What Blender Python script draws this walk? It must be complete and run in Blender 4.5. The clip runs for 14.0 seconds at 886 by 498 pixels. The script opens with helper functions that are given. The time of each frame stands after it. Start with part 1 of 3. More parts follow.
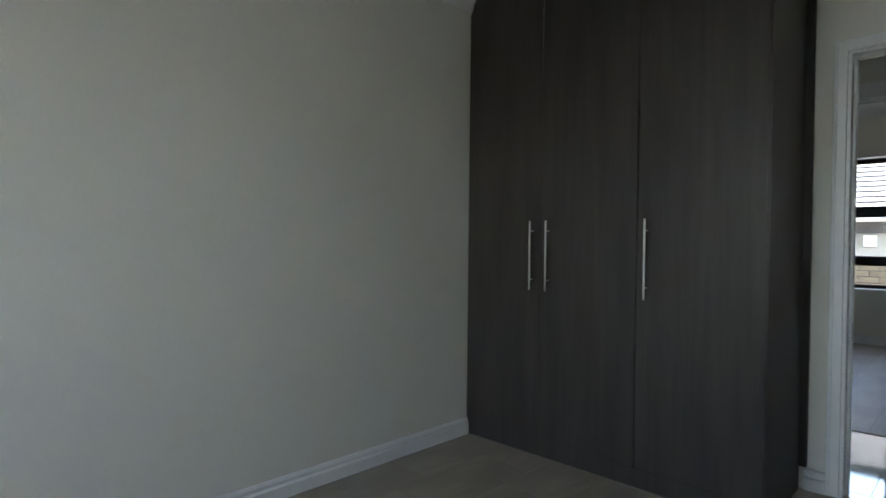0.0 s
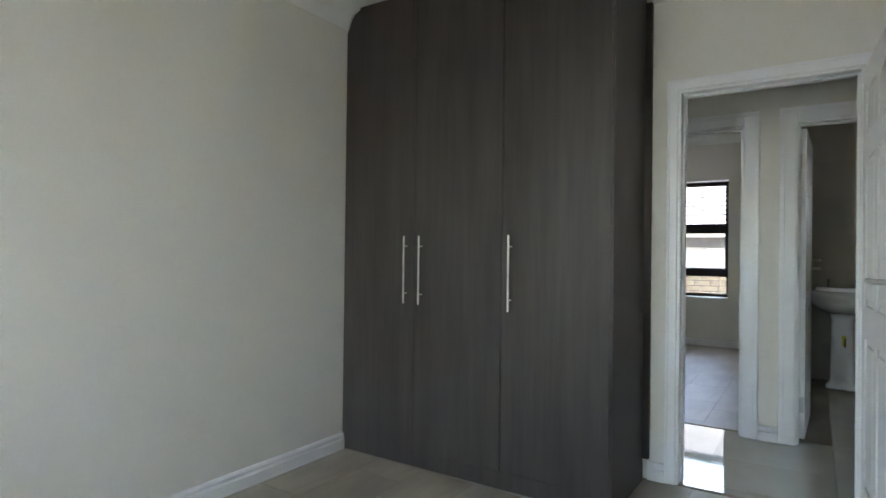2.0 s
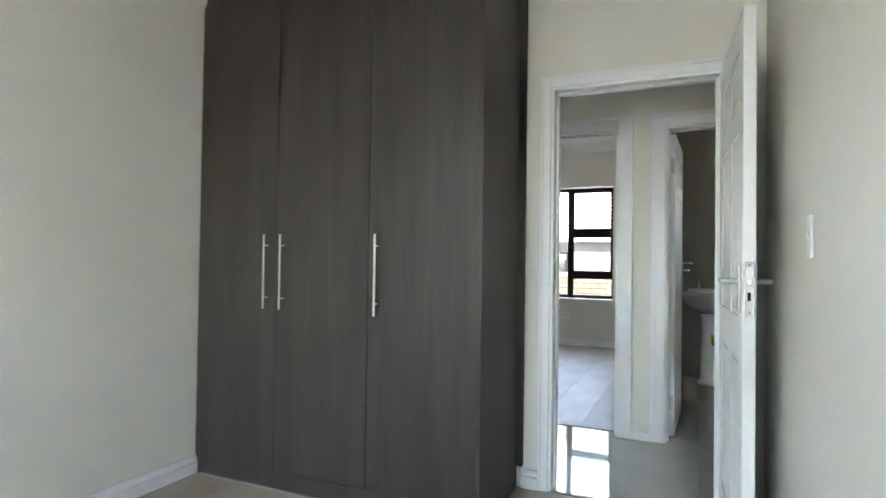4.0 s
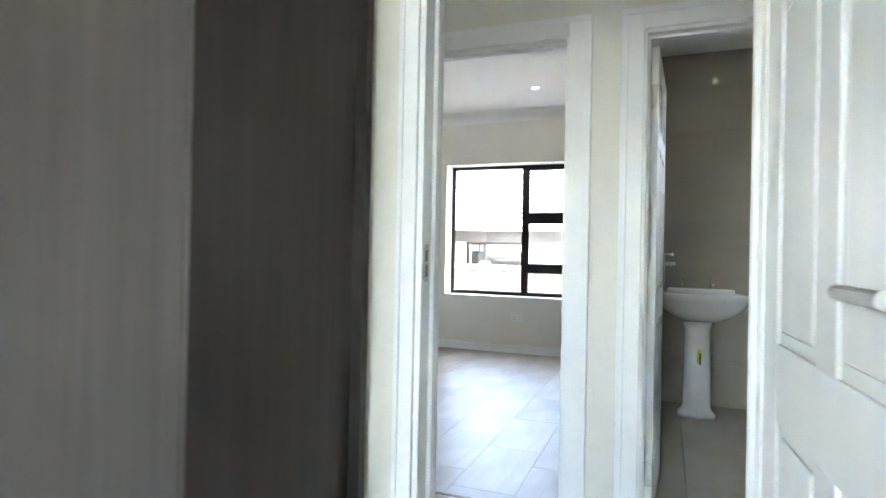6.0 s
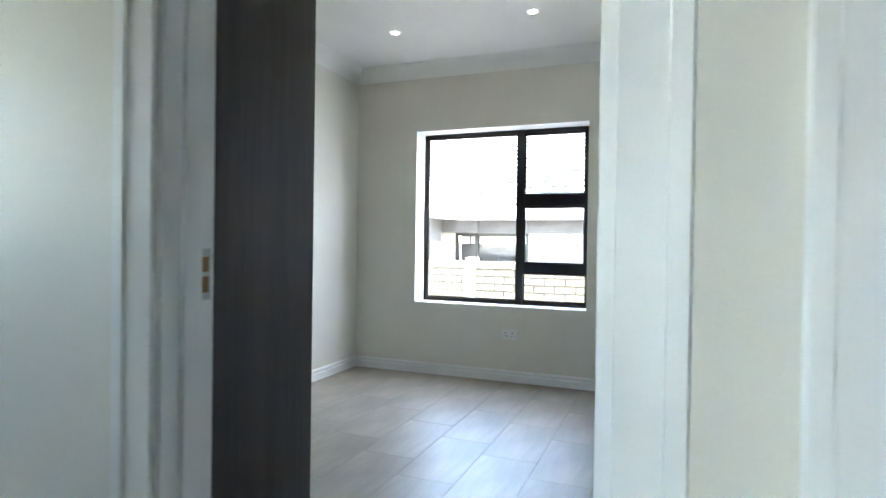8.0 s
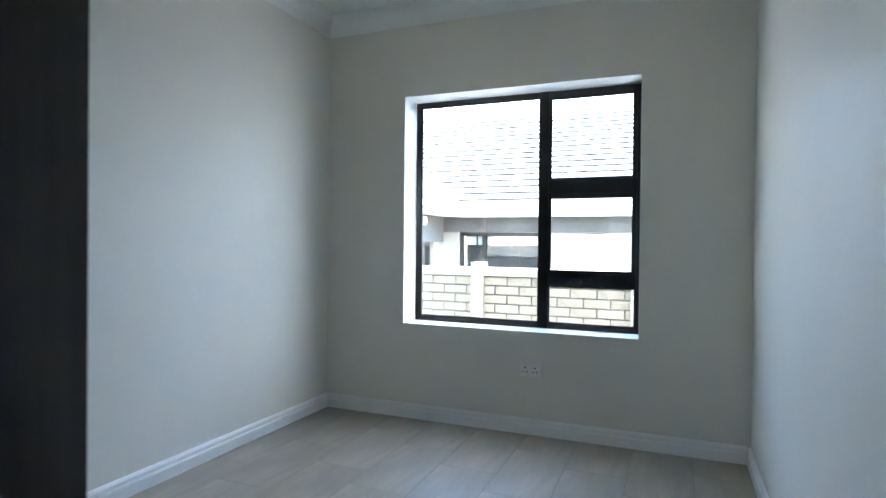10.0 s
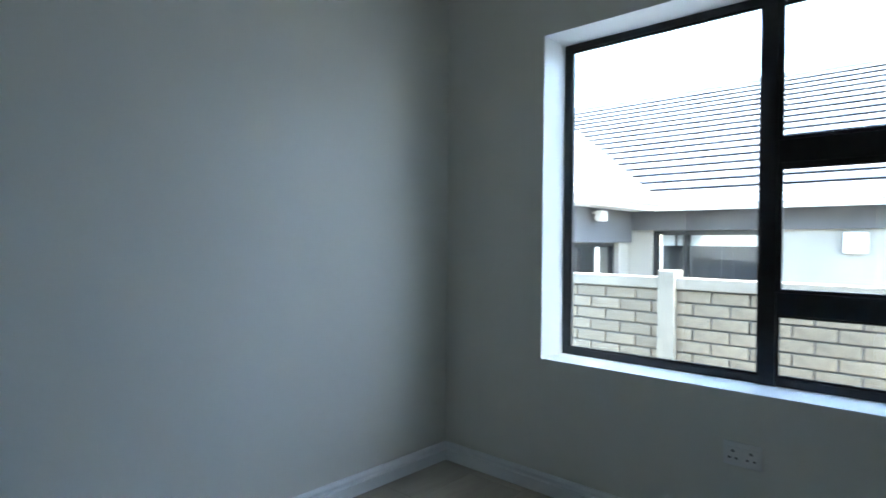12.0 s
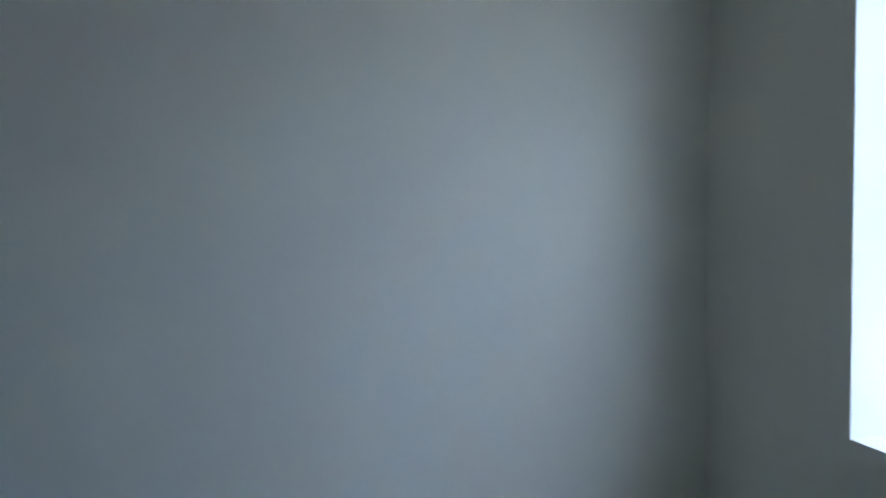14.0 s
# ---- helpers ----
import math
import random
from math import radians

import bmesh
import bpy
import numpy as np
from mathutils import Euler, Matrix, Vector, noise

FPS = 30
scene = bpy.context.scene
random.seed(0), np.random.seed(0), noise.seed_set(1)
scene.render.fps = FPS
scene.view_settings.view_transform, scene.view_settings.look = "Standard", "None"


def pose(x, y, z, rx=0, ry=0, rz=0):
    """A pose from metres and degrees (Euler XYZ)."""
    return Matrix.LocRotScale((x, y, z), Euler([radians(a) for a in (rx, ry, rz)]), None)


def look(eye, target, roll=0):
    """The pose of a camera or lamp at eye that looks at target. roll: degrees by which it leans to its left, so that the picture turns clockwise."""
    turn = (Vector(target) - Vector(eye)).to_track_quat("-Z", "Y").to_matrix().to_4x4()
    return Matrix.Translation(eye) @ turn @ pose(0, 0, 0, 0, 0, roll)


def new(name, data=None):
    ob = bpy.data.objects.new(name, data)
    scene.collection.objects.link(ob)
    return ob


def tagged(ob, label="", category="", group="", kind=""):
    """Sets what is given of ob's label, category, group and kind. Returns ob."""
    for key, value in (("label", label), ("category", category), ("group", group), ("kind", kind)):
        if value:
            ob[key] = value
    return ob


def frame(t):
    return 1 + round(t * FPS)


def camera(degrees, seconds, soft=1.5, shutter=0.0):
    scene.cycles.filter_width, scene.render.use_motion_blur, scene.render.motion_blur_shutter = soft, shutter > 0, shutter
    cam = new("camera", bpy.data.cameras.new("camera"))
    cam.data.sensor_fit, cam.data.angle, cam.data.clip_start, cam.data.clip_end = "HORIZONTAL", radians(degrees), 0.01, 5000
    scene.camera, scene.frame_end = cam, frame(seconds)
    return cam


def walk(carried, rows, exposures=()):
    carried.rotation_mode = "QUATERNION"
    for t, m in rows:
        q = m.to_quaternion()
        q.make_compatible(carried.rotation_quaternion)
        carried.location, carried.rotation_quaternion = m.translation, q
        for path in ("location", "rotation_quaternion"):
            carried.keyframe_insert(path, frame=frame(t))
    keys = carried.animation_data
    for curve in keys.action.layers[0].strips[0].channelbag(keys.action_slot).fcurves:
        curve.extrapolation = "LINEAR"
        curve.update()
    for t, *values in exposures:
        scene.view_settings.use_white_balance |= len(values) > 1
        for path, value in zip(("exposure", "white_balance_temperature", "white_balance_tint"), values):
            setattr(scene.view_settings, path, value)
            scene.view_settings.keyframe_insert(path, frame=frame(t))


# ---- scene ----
cam = camera(75.7, 14.0, shutter=0.4)
PATH = [
    (0, (0.394, 0.793, 1.162), (-1.004, 2.223, 1.129), 0.6),
    (0.5, (0.43, 0.802, 1.171), (-0.899, 2.297, 1.146), 0.7),
    (1, (0.45, 0.799, 1.175), (-0.805, 2.355, 1.165), 0.6),
    (1.5, (0.484, 0.802, 1.169), (-0.699, 2.414, 1.175), 0.6),
    (2, (0.489, 0.797, 1.179), (-0.607, 2.47, 1.192), 0.7),
    (2.5, (0.499, 0.803, 1.189), (-0.517, 2.526, 1.204), 0.7),
    (3, (0.514, 0.805, 1.176), (-0.431, 2.567, 1.201), 0.6),
    (3.5, (0.536, 0.856, 1.165), (-0.34, 2.653, 1.195), 0.7),
    (4, (0.564, 1.069, 1.159), (-0.25, 2.896, 1.193), 0.8),
    (4.2, (0.579, 1.167, 1.164), (-0.224, 2.999, 1.195), 0.7),
    (6.3, (0.437, 2.897, 1.131), (-0.288, 4.761, 1.14), 1.2),
    (6.5, (0.412, 3.083, 1.141), (-0.313, 4.947, 1.149), 1.2),
    (7, (0.322, 3.493, 1.128), (-0.393, 5.361, 1.131), 1.2),
    (9.3, (-0.1, 5.124, 1.217), (-0.877, 6.966, 1.176), 0.5),
    (9.5, (-0.151, 5.227, 1.213), (-0.928, 7.07, 1.176), 0.6),
    (10, (-0.26, 5.488, 1.177), (-1.021, 7.337, 1.159), 0.6),
    (10.5, (-0.304, 5.794, 1.213), (-1.089, 7.633, 1.183), 0.8),
    (11, (-0.363, 6.083, 1.213), (-1.247, 7.877, 1.178), 0.6),
    (11.5, (-0.398, 6.36, 1.206), (-1.501, 8.028, 1.177), 0.5),
    (12, (-0.499, 6.646, 1.187), (-1.848, 8.123, 1.163), 0.5),
    (12.5, (-0.561, 6.855, 1.185), (-2.1, 8.133, 1.155), 0.2),
    (13, (-0.629, 7.086, 1.188), (-2.344, 8.114, 1.148), 0.6),
    (13.5, (-0.582, 7.406, 1.19), (-2.472, 8.057, 1.148), 0.3),
    (14, (-0.675, 7.584, 1.187), (-2.638, 7.965, 1.147), -0.0),
]
EXPOSURES = [(0.0, 4.05, 7600, 12), (1.5, 4.8, 7850, 13), (3.0, 5.35, 8000, 14), (4.2, 5.75, 8000, 14), (6.3, 6.4, 7700, 12), (7.2, 6.25, 7600, 11), (9.3, 5.65, 6900, 6),
             (10.5, 5.2, 6600, 6), (11.0, 4.95, 6450, 4), (12.5, 4.45, 6250, 3), (13.5, 4.52, 6250, 3), (14.0, 4.65, 6300, 5)]
walk(cam, [(t, look(eye, target, roll)) for t, eye, target, roll in PATH], EXPOSURES)

# ---- world, sun, exposure ----
world = bpy.data.worlds.new("world")
scene.world = world
world.use_nodes = True
_wn = world.node_tree.nodes
_sky = _wn.new("ShaderNodeTexSky")
_sky.sky_type = 'NISHITA'
_sky.sun_disc = False
_sky.sun_elevation = radians(56)
_sky.sun_rotation = radians(86)
_wn["Background"].inputs[1].default_value = 0.15
world.node_tree.links.new(_sky.outputs[0], _wn["Background"].inputs[0])

SUN_FROM = Vector((0.55, 0.035, 0.83))
sun = new("sun", bpy.data.lights.new("sun", 'SUN'))
sun.data.energy, sun.data.angle, sun.data.color = 2.0, radians(0.6), (1.0, 0.95, 0.87)
sun.matrix_world = look(SUN_FROM * 30, (0, 0, 0))


# ---- materials ----
def mat(name, colour, rough=0.5, metal=0.0, var=0.06, scale=6.0, bump=0.0, bump_scale=120.0, coat=0.0, stretch=(1, 1, 1), detail=4.0, rvar=0.0, spec=0.5, random=0.0, grain=0.0, grain_scale=(40, 40, 1.2), tint=None):
    """Procedural surface: base colour with broad mottling, optional grain, fine relief and gloss variation."""
    m = bpy.data.materials.new(name)
    m.use_nodes = True
    nt = m.node_tree
    n, l = nt.nodes, nt.links
    b = n["Principled BSDF"]
    b.inputs["Roughness"].default_value = rough
    b.inputs["Metallic"].default_value = metal
    b.inputs["Specular IOR Level"].default_value = spec
    b.inputs["Coat Weight"].default_value = coat
    b.inputs["Coat Roughness"].default_value = 0.06
    tc = n.new("ShaderNodeTexCoord")
    mp = n.new("ShaderNodeMapping")
    mp.inputs["Scale"].default_value = stretch
    l.new(tc.outputs["Object"], mp.inputs[0])
    nz = n.new("ShaderNodeTexNoise")
    nz.inputs["Scale"].default_value = scale
    nz.inputs["Detail"].default_value = detail
    l.new(mp.outputs[0], nz.inputs["Vector"])
    mix = n.new("ShaderNodeMix")
    mix.data_type = 'RGBA'
    c = Vector(colour)
    d = Vector(tint) if tint else c * (1 - 2.2 * var)
    up = c * (1 + var)
    mix.inputs["A"].default_value = (*d, 1)
    mix.inputs["B"].default_value = (*up, 1)
    ramp = n.new("ShaderNodeMapRange")
    ramp.inputs["From Min"].default_value, ramp.inputs["From Max"].default_value = 0.3, 0.68
    l.new(nz.outputs[0], ramp.inputs[0])
    l.new(ramp.outputs[0], mix.inputs["Factor"])
    col = mix.outputs["Result"]
    if grain:
        gm = n.new("ShaderNodeMapping")
        gm.inputs["Scale"].default_value = grain_scale
        l.new(tc.outputs["Object"], gm.inputs[0])
        g = n.new("ShaderNodeTexNoise")
        g.inputs["Scale"].default_value, g.inputs["Detail"].default_value = 3.0, 6.0
        g.inputs["Roughness"].default_value = 0.65
        l.new(gm.outputs[0], g.inputs["Vector"])
        gr = n.new("ShaderNodeMapRange")
        gr.inputs["From Min"].default_value, gr.inputs["From Max"].default_value = 0.3, 0.7
        gr.inputs["To Min"].default_value, gr.inputs["To Max"].default_value = 1 - grain, 1 + grain
        l.new(g.outputs[0], gr.inputs[0])
        v = n.new("ShaderNodeVectorMath")
        v.operation = 'SCALE'
        l.new(col, v.inputs[0])
        l.new(gr.outputs[0], v.inputs["Scale"])
        col = v.outputs[0]
    if random:
        oi = n.new("ShaderNodeObjectInfo")
        rr = n.new("ShaderNodeMapRange")
        rr.inputs["To Min"].default_value, rr.inputs["To Max"].default_value = 1 - random, 1 + random
        l.new(oi.outputs["Random"], rr.inputs[0])
        v2 = n.new("ShaderNodeVectorMath")
        v2.operation = 'SCALE'
        l.new(col, v2.inputs[0])
        l.new(rr.outputs[0], v2.inputs["Scale"])
        col = v2.outputs[0]
    l.new(col, b.inputs["Base Color"])
    if rvar:
        r2 = n.new("ShaderNodeMapRange")
        r2.inputs["To Min"].default_value, r2.inputs["To Max"].default_value = max(0.02, rough - rvar), rough + rvar
        l.new(nz.outputs[0], r2.inputs[0])
        l.new(r2.outputs[0], b.inputs["Roughness"])
    if bump:
        n2 = n.new("ShaderNodeTexNoise")
        n2.inputs["Scale"].default_value = bump_scale
        n2.inputs["Detail"].default_value = 3.0
        l.new(mp.outputs[0], n2.inputs["Vector"])
        bp = n.new("ShaderNodeBump")
        bp.inputs["Strength"].default_value = bump
        bp.inputs["Distance"].default_value = 0.004
        l.new(n2.outputs[0], bp.inputs["Height"])
        l.new(bp.outputs[0], b.inputs["Normal"])
    return m


def glow(name, colour, strength):
    m = bpy.data.materials.new(name)
    m.use_nodes = True
    b = m.node_tree.nodes["Principled BSDF"]
    b.inputs["Base Color"].default_value = (*colour, 1)
    b.inputs["Emission Color"].default_value = (*colour, 1)
    b.inputs["Emission Strength"].default_value = strength
    return m


PAINT = mat("wall_paint", (0.735, 0.718, 0.655), 0.55, var=0.015, scale=1.6, bump=0.12, bump_scale=160, rvar=0.05)
CEIL = mat("ceiling_paint", (0.82, 0.82, 0.795), 0.7, var=0.012, scale=2.0, bump=0.08, bump_scale=120)
TRIM = mat("trim_enamel", (0.80, 0.81, 0.81), 0.36, var=0.012, scale=5)
REVEAL = mat("reveal_paint", (0.82, 0.82, 0.81), 0.5, var=0.015, scale=5, bump=0.12, bump_scale=140)
DOORWHITE = mat("door_enamel", (0.80, 0.815, 0.815), 0.34, var=0.012, scale=4, bump=0.006, bump_scale=40, stretch=(4, 4, 0.4))
WENGE = mat("dark_melamine", (0.041, 0.0345, 0.0305), 0.46, spec=0.42, var=0.14, scale=2.4, stretch=(3, 3, 0.45), grain=0.22, grain_scale=(12, 12, 0.55), bump=0.15, bump_scale=150, rvar=0.06)
STEEL = mat("brushed_steel", (0.58, 0.58, 0.56), 0.42, 1.0, var=0.05, scale=30, rvar=0.06)
CHROME = mat("chrome", (0.78, 0.79, 0.80), 0.08, 1.0, var=0.02, scale=20)
BLACK = mat("black_aluminium", (0.014, 0.015, 0.018), 0.38, var=0.10, scale=20, bump=0.04, bump_scale=400)
RUBBER = mat("window_gasket", (0.01, 0.01, 0.01), 0.7, var=0.05)
FLOORTILE = mat("wood_look_tile", (0.375, 0.330, 0.272), 0.42, spec=0.45, var=0.08, scale=1.8, stretch=(3.0, 0.9, 1), grain=0.07, grain_scale=(9, 0.9, 1), random=0.05, rvar=0.05, bump=0.05, bump_scale=50)
GROUT = mat("grey_grout", (0.25, 0.225, 0.185), 0.85, var=0.10, scale=30)
HALLTILE = mat("polished_porcelain", (0.42, 0.40, 0.34), 0.05, var=0.03, scale=3.0, random=0.02, spec=0.75, coat=0.5)
HALLGROUT = mat("beige_grout", (0.25, 0.24, 0.21), 0.8, var=0.08, scale=30)
BATHTILE = mat("taupe_wall_tile", (0.40, 0.37, 0.315), 0.06, var=0.03, scale=2.0, random=0.005, coat=0.2)
BATHGROUT = mat("taupe_grout", (0.385, 0.36, 0.31), 0.8, var=0.06, scale=20)
CERAMIC = mat("white_ceramic", (0.82, 0.84, 0.85), 0.07, var=0.01, scale=4, coat=0.6)
PLASTIC = mat("white_plastic", (0.80, 0.80, 0.79), 0.35, var=0.01, scale=10)
# near-black tone for the shade inside small holes that are not cut
HOLESHADE = mat("hole_shade", (0.012, 0.012, 0.012), 0.8, var=0.0)
ZINC = mat("pale_zinc", (0.50, 0.56, 0.57), 0.45, 0.4, var=0.06, scale=25)
WOODRAW = mat("bare_pine", (0.30, 0.18, 0.08), 0.7, var=0.15, scale=12, grain=0.2)
STICKER = mat("yellow_sticker", (0.62, 0.60, 0.06), 0.5, var=0.05, scale=20)
PRINT = mat("dark_print", (0.05, 0.05, 0.05), 0.6, var=0.0)
BRICK = mat("cream_brick", (0.195, 0.165, 0.122), 0.85, var=0.14, scale=9, random=0.10, bump=0.7, bump_scale=45, grain=0.10, grain_scale=(12, 12, 40))
MORTAR = mat("grey_mortar", (0.075, 0.07, 0.065), 0.95, var=0.12, scale=14, bump=0.5, bump_scale=60)
PRECAST = mat("cream_precast", (0.225, 0.205, 0.17), 0.85, var=0.10, scale=7, bump=0.4, bump_scale=70)
HOUSEWALL = mat("cream_plaster", (0.34, 0.325, 0.295), 0.85, var=0.04, scale=2, bump=0.2, bump_scale=60)
GREYBAND = mat("grey_plaster", (0.095, 0.098, 0.108), 0.85, var=0.09, scale=3, bump=0.2, bump_scale=60)
FASCIA = mat("white_fascia", (0.80, 0.80, 0.79), 0.5, var=0.02, scale=4)
ROOFTILE = mat("pale_roof_tile", (0.20, 0.20, 0.205), 0.8, var=0.05, scale=5, bump=0.2, bump_scale=30)
# sheet under the tiles, coloured dark to deepen the shade in the course gaps
ROOFGAP = mat("dark_gap_underlay", (0.07, 0.07, 0.075), 0.9, var=0.05)
GROUND = mat("yard_paving", (0.15, 0.14, 0.12), 0.9, var=0.14, scale=1.2, bump=0.4, bump_scale=30)
BLIND = mat("white_blind", (0.75, 0.75, 0.75), 0.6, var=0.02, scale=6)
# near-black tone stands in for the shade of an unlit room
DARKSHEET = mat("dark_shade_sheet", (0.05, 0.05, 0.055), 0.8, var=0.10, scale=3)
THRESH = mat("brass_brown_strip", (0.20, 0.14, 0.08), 0.45, var=0.12, scale=20)
LAMPGLASS = mat("opal_cover", (0.82, 0.82, 0.82), 0.3, var=0.01, scale=5)
SPOTGLOW = glow("downlight_lens", (1.0, 0.95, 0.86), 5.0)

GLASS = bpy.data.materials.new("clear_glass")
GLASS.use_nodes = True
_g = GLASS.node_tree.nodes["Principled BSDF"]
_g.inputs["Base Color"].default_value = (0.97, 0.99, 0.98, 1)
_g.inputs["Roughness"].default_value = 0.0
_g.inputs["IOR"].default_value = 1.45
_g.inputs["Transmission Weight"].default_value = 1.0


# ---- builders ----
def box(bm, x0, x1, y0, y1, z0, z1, bevel=0.0):
    made = bmesh.ops.create_cube(bm, size=1.0)
    vs = made["verts"]
    bmesh.ops.scale(bm, vec=(x1 - x0, y1 - y0, z1 - z0), verts=vs)
    bmesh.ops.translate(bm, vec=((x0 + x1) / 2, (y0 + y1) / 2, (z0 + z1) / 2), verts=vs)
    if bevel:
        es = list({e for v in vs for e in v.link_edges})
        bmesh.ops.bevel(bm, geom=es, offset=bevel, segments=2, affect='EDGES', profile=0.5)
    return bm


def boxes(*specs, bevel=0.0):
    bm = bmesh.new()
    for s in specs:
        box(bm, *s, bevel=bevel)
    return bm


def rod(bm, a, b, r, seg=14, r2=None):
    a, b = Vector(a), Vector(b)
    d = b - a
    m = Matrix.Translation((a + b) / 2) @ d.to_track_quat("Z", "Y").to_matrix().to_4x4()
    bmesh.ops.create_cone(bm, cap_ends=True, segments=seg, radius1=r, radius2=r if r2 is None else r2, depth=d.length, matrix=m)
    return bm


def prism(bm, profile, axis, a, b):
    """Extrudes a closed profile of (u, v) along axis 'x' or 'y' from a to b; v is height, u is the other ground axis."""
    def place(u, v, s):
        return (s, u, v) if axis == "x" else (u, s, v)
    r0 = [bm.verts.new(place(u, v, a)) for u, v in profile]
    r1 = [bm.verts.new(place(u, v, b)) for u, v in profile]
    n = len(profile)
    for i in range(n):
        bm.faces.new((r0[i], r0[(i + 1) % n], r1[(i + 1) % n], r1[i]))
    bm.faces.new(r0[::-1])
    bm.faces.new(r1)
    bmesh.ops.recalc_face_normals(bm, faces=bm.faces[:])
    return bm


def rings(bm, layers, cap=True):
    """Skins closed loops of points, one loop a layer."""
    loops = [[bm.verts.new(p) for p in lay] for lay in layers]
    n = len(loops[0])
    for a, b in zip(loops, loops[1:]):
        for i in range(n):
            bm.faces.new((a[i], a[(i + 1) % n], b[(i + 1) % n], b[i]))
    if cap:
        bm.faces.new(loops[0][::-1])
        bm.faces.new(loops[-1])
    bmesh.ops.recalc_face_normals(bm, faces=bm.faces[:])
    return bm


def oval(cx, cy, rx, ry, z, n=28, p=2.0):
    out = []
    for i in range(n):
        a = 2 * math.pi * i / n
        c, s = math.cos(a), math.sin(a)
        out.append((cx + rx * math.copysign(abs(c) ** (2 / p), c), cy + ry * math.copysign(abs(s) ** (2 / p), s), z))
    return out


def mesh_of(name, bm, material, smooth=False):
    me = bpy.data.meshes.new(name)
    bm.to_mesh(me)
    bm.free()
    me.materials.append(material)
    if smooth:
        for f in me.polygons:
            f.use_smooth = True
    return me


def part(name, bm, material, parent=None, label="", smooth=False):
    ob = new(name, mesh_of(name, bm, material, smooth))
    if parent is not None:
        ob.parent = parent
    if label:
        tagged(ob, label)
    return ob


def struct(name, bm, material, label="", category=""):
    return tagged(part(name, bm, material), label, category or name.split("_")[0], kind="structure")


def thing(name, label, category, m=None, group="", kind=""):
    ob = new(name)
    if m is not None:
        ob.matrix_basis = m
    return tagged(ob, label, category, group, kind)


def holed(x0, x1, y0, y1, z0, z1, holes, axis="x"):
    """Wall along axis with rectangular openings (a0, a1, b0, b1) in (axis, height), as one closed mesh."""
    bm = bmesh.new()
    lo, hi = (x0, x1) if axis == "x" else (y0, y1)
    us = sorted({lo, hi, *[h[0] for h in holes], *[h[1] for h in holes]})
    for u0, u1 in zip(us, us[1:]):
        um = (u0 + u1) / 2
        cuts = sorted((h[2], h[3]) for h in holes if h[0] < um < h[1])
        z = z0
        for c0, c1 in cuts:
            if c0 > z:
                box(bm, *((u0, u1, y0, y1) if axis == "x" else (x0, x1, u0, u1)), z, c0)
            z = c1
        if z < z1:
            box(bm, *((u0, u1, y0, y1) if axis == "x" else (x0, x1, u0, u1)), z, z1)
    bmesh.ops.remove_doubles(bm, verts=bm.verts[:], dist=1e-5)
    kill = [f for f in bm.faces if any(g is not f and (g.calc_center_median() - f.calc_center_median()).length < 1e-5 for g in {g for v in f.verts for g in v.link_faces})]
    bmesh.ops.delete(bm, geom=kill, context='FACES_ONLY')
    return bm


# ---- plan ----
L1, R1, B1, F1 = -1.885, 0.84, -0.32, 3.92          # first bedroom
H0, H1 = 4.04, 5.00                                # passage
L2, R2, B2, F2 = -2.59, 0.12, 5.12, 8.97           # second bedroom
BL, BR, BF = 0.24, 2.10, 7.42                      # bathroom
C1, C2, CB, CH = 2.63, 2.76, 2.71, 2.63            # ceilings
D1 = (-0.121, 0.675)
D2 = (-0.678, 0.098)
D3 = (0.370, 1.118)
HEAD = 2.040
WX0, WX1, WZ0, WZ1 = -1.985, -0.46, 0.632, 2.172   # bedroom window opening
TOP = 2.95

struct("wall_west_1", boxes((L1 - 0.2, L1, B1, H0, -0.2, TOP)), PAINT, "off-white painted plaster bedroom wall", "wall")
struct("wall_east_1", boxes((R1, R1 + 0.2, B1, F1, -0.2, TOP)), PAINT, "off-white painted plaster bedroom wall beside the open door", "wall")
struct("wall_south_1", holed(L1 - 0.2, R1 + 0.2, B1 - 0.25, B1, -0.2, TOP, [(-1.25, 0.28, WZ0, WZ1)]), PAINT, "off-white plaster wall with a window opening", "wall")
struct("wall_north_1", holed(L1, 2.3, F1, H0, -0.2, TOP, [(D1[0], D1[1], -0.2, HEAD)]), PAINT, "off-white plaster wall with a doorway to the passage", "wall")
struct("wall_passage", holed(-3.0, 2.3, H1, B2, -0.2, TOP, [(D2[0], D2[1], -0.2, HEAD), (D3[0], D3[1], -0.2, HEAD)]), PAINT, "off-white plaster passage wall with two doorways", "wall")
# out of view; its opening is added only to let daylight brighten the passage
struct("wall_passage_end_1", holed(-3.2, -3.0, H0 - 0.2, B2, -0.2, TOP, [(H0 + 0.2, H1 - 0.2, 1.30, 2.00)], axis="y"), PAINT, "off-white plaster wall closing the passage", "wall")
struct("wall_passage_end_2", boxes((2.3, 2.5, H0 - 0.2, B2, -0.2, TOP)), PAINT, "off-white plaster wall closing the passage", "wall")
struct("wall_passage_side", boxes((-3.0, L1 - 0.2, H0 - 0.12, H0, -0.2, TOP)), PAINT, "off-white plaster passage wall", "wall")
struct("wall_west_2", boxes((L2 - 0.25, L2, B2, F2 + 0.27, -0.2, TOP)), PAINT, "off-white painted plaster bedroom wall", "wall")
struct("wall_east_2", boxes((R2, BL, B2, F2 + 0.27, -0.2, TOP)), PAINT, "off-white painted plaster wall between bedroom and bathroom", "wall")
struct("wall_north_2", holed(L2, R2, F2, F2 + 0.27, -0.2, TOP, [(WX0, WX1, WZ0, WZ1)]), PAINT, "off-white plaster wall with a large window opening", "wall")
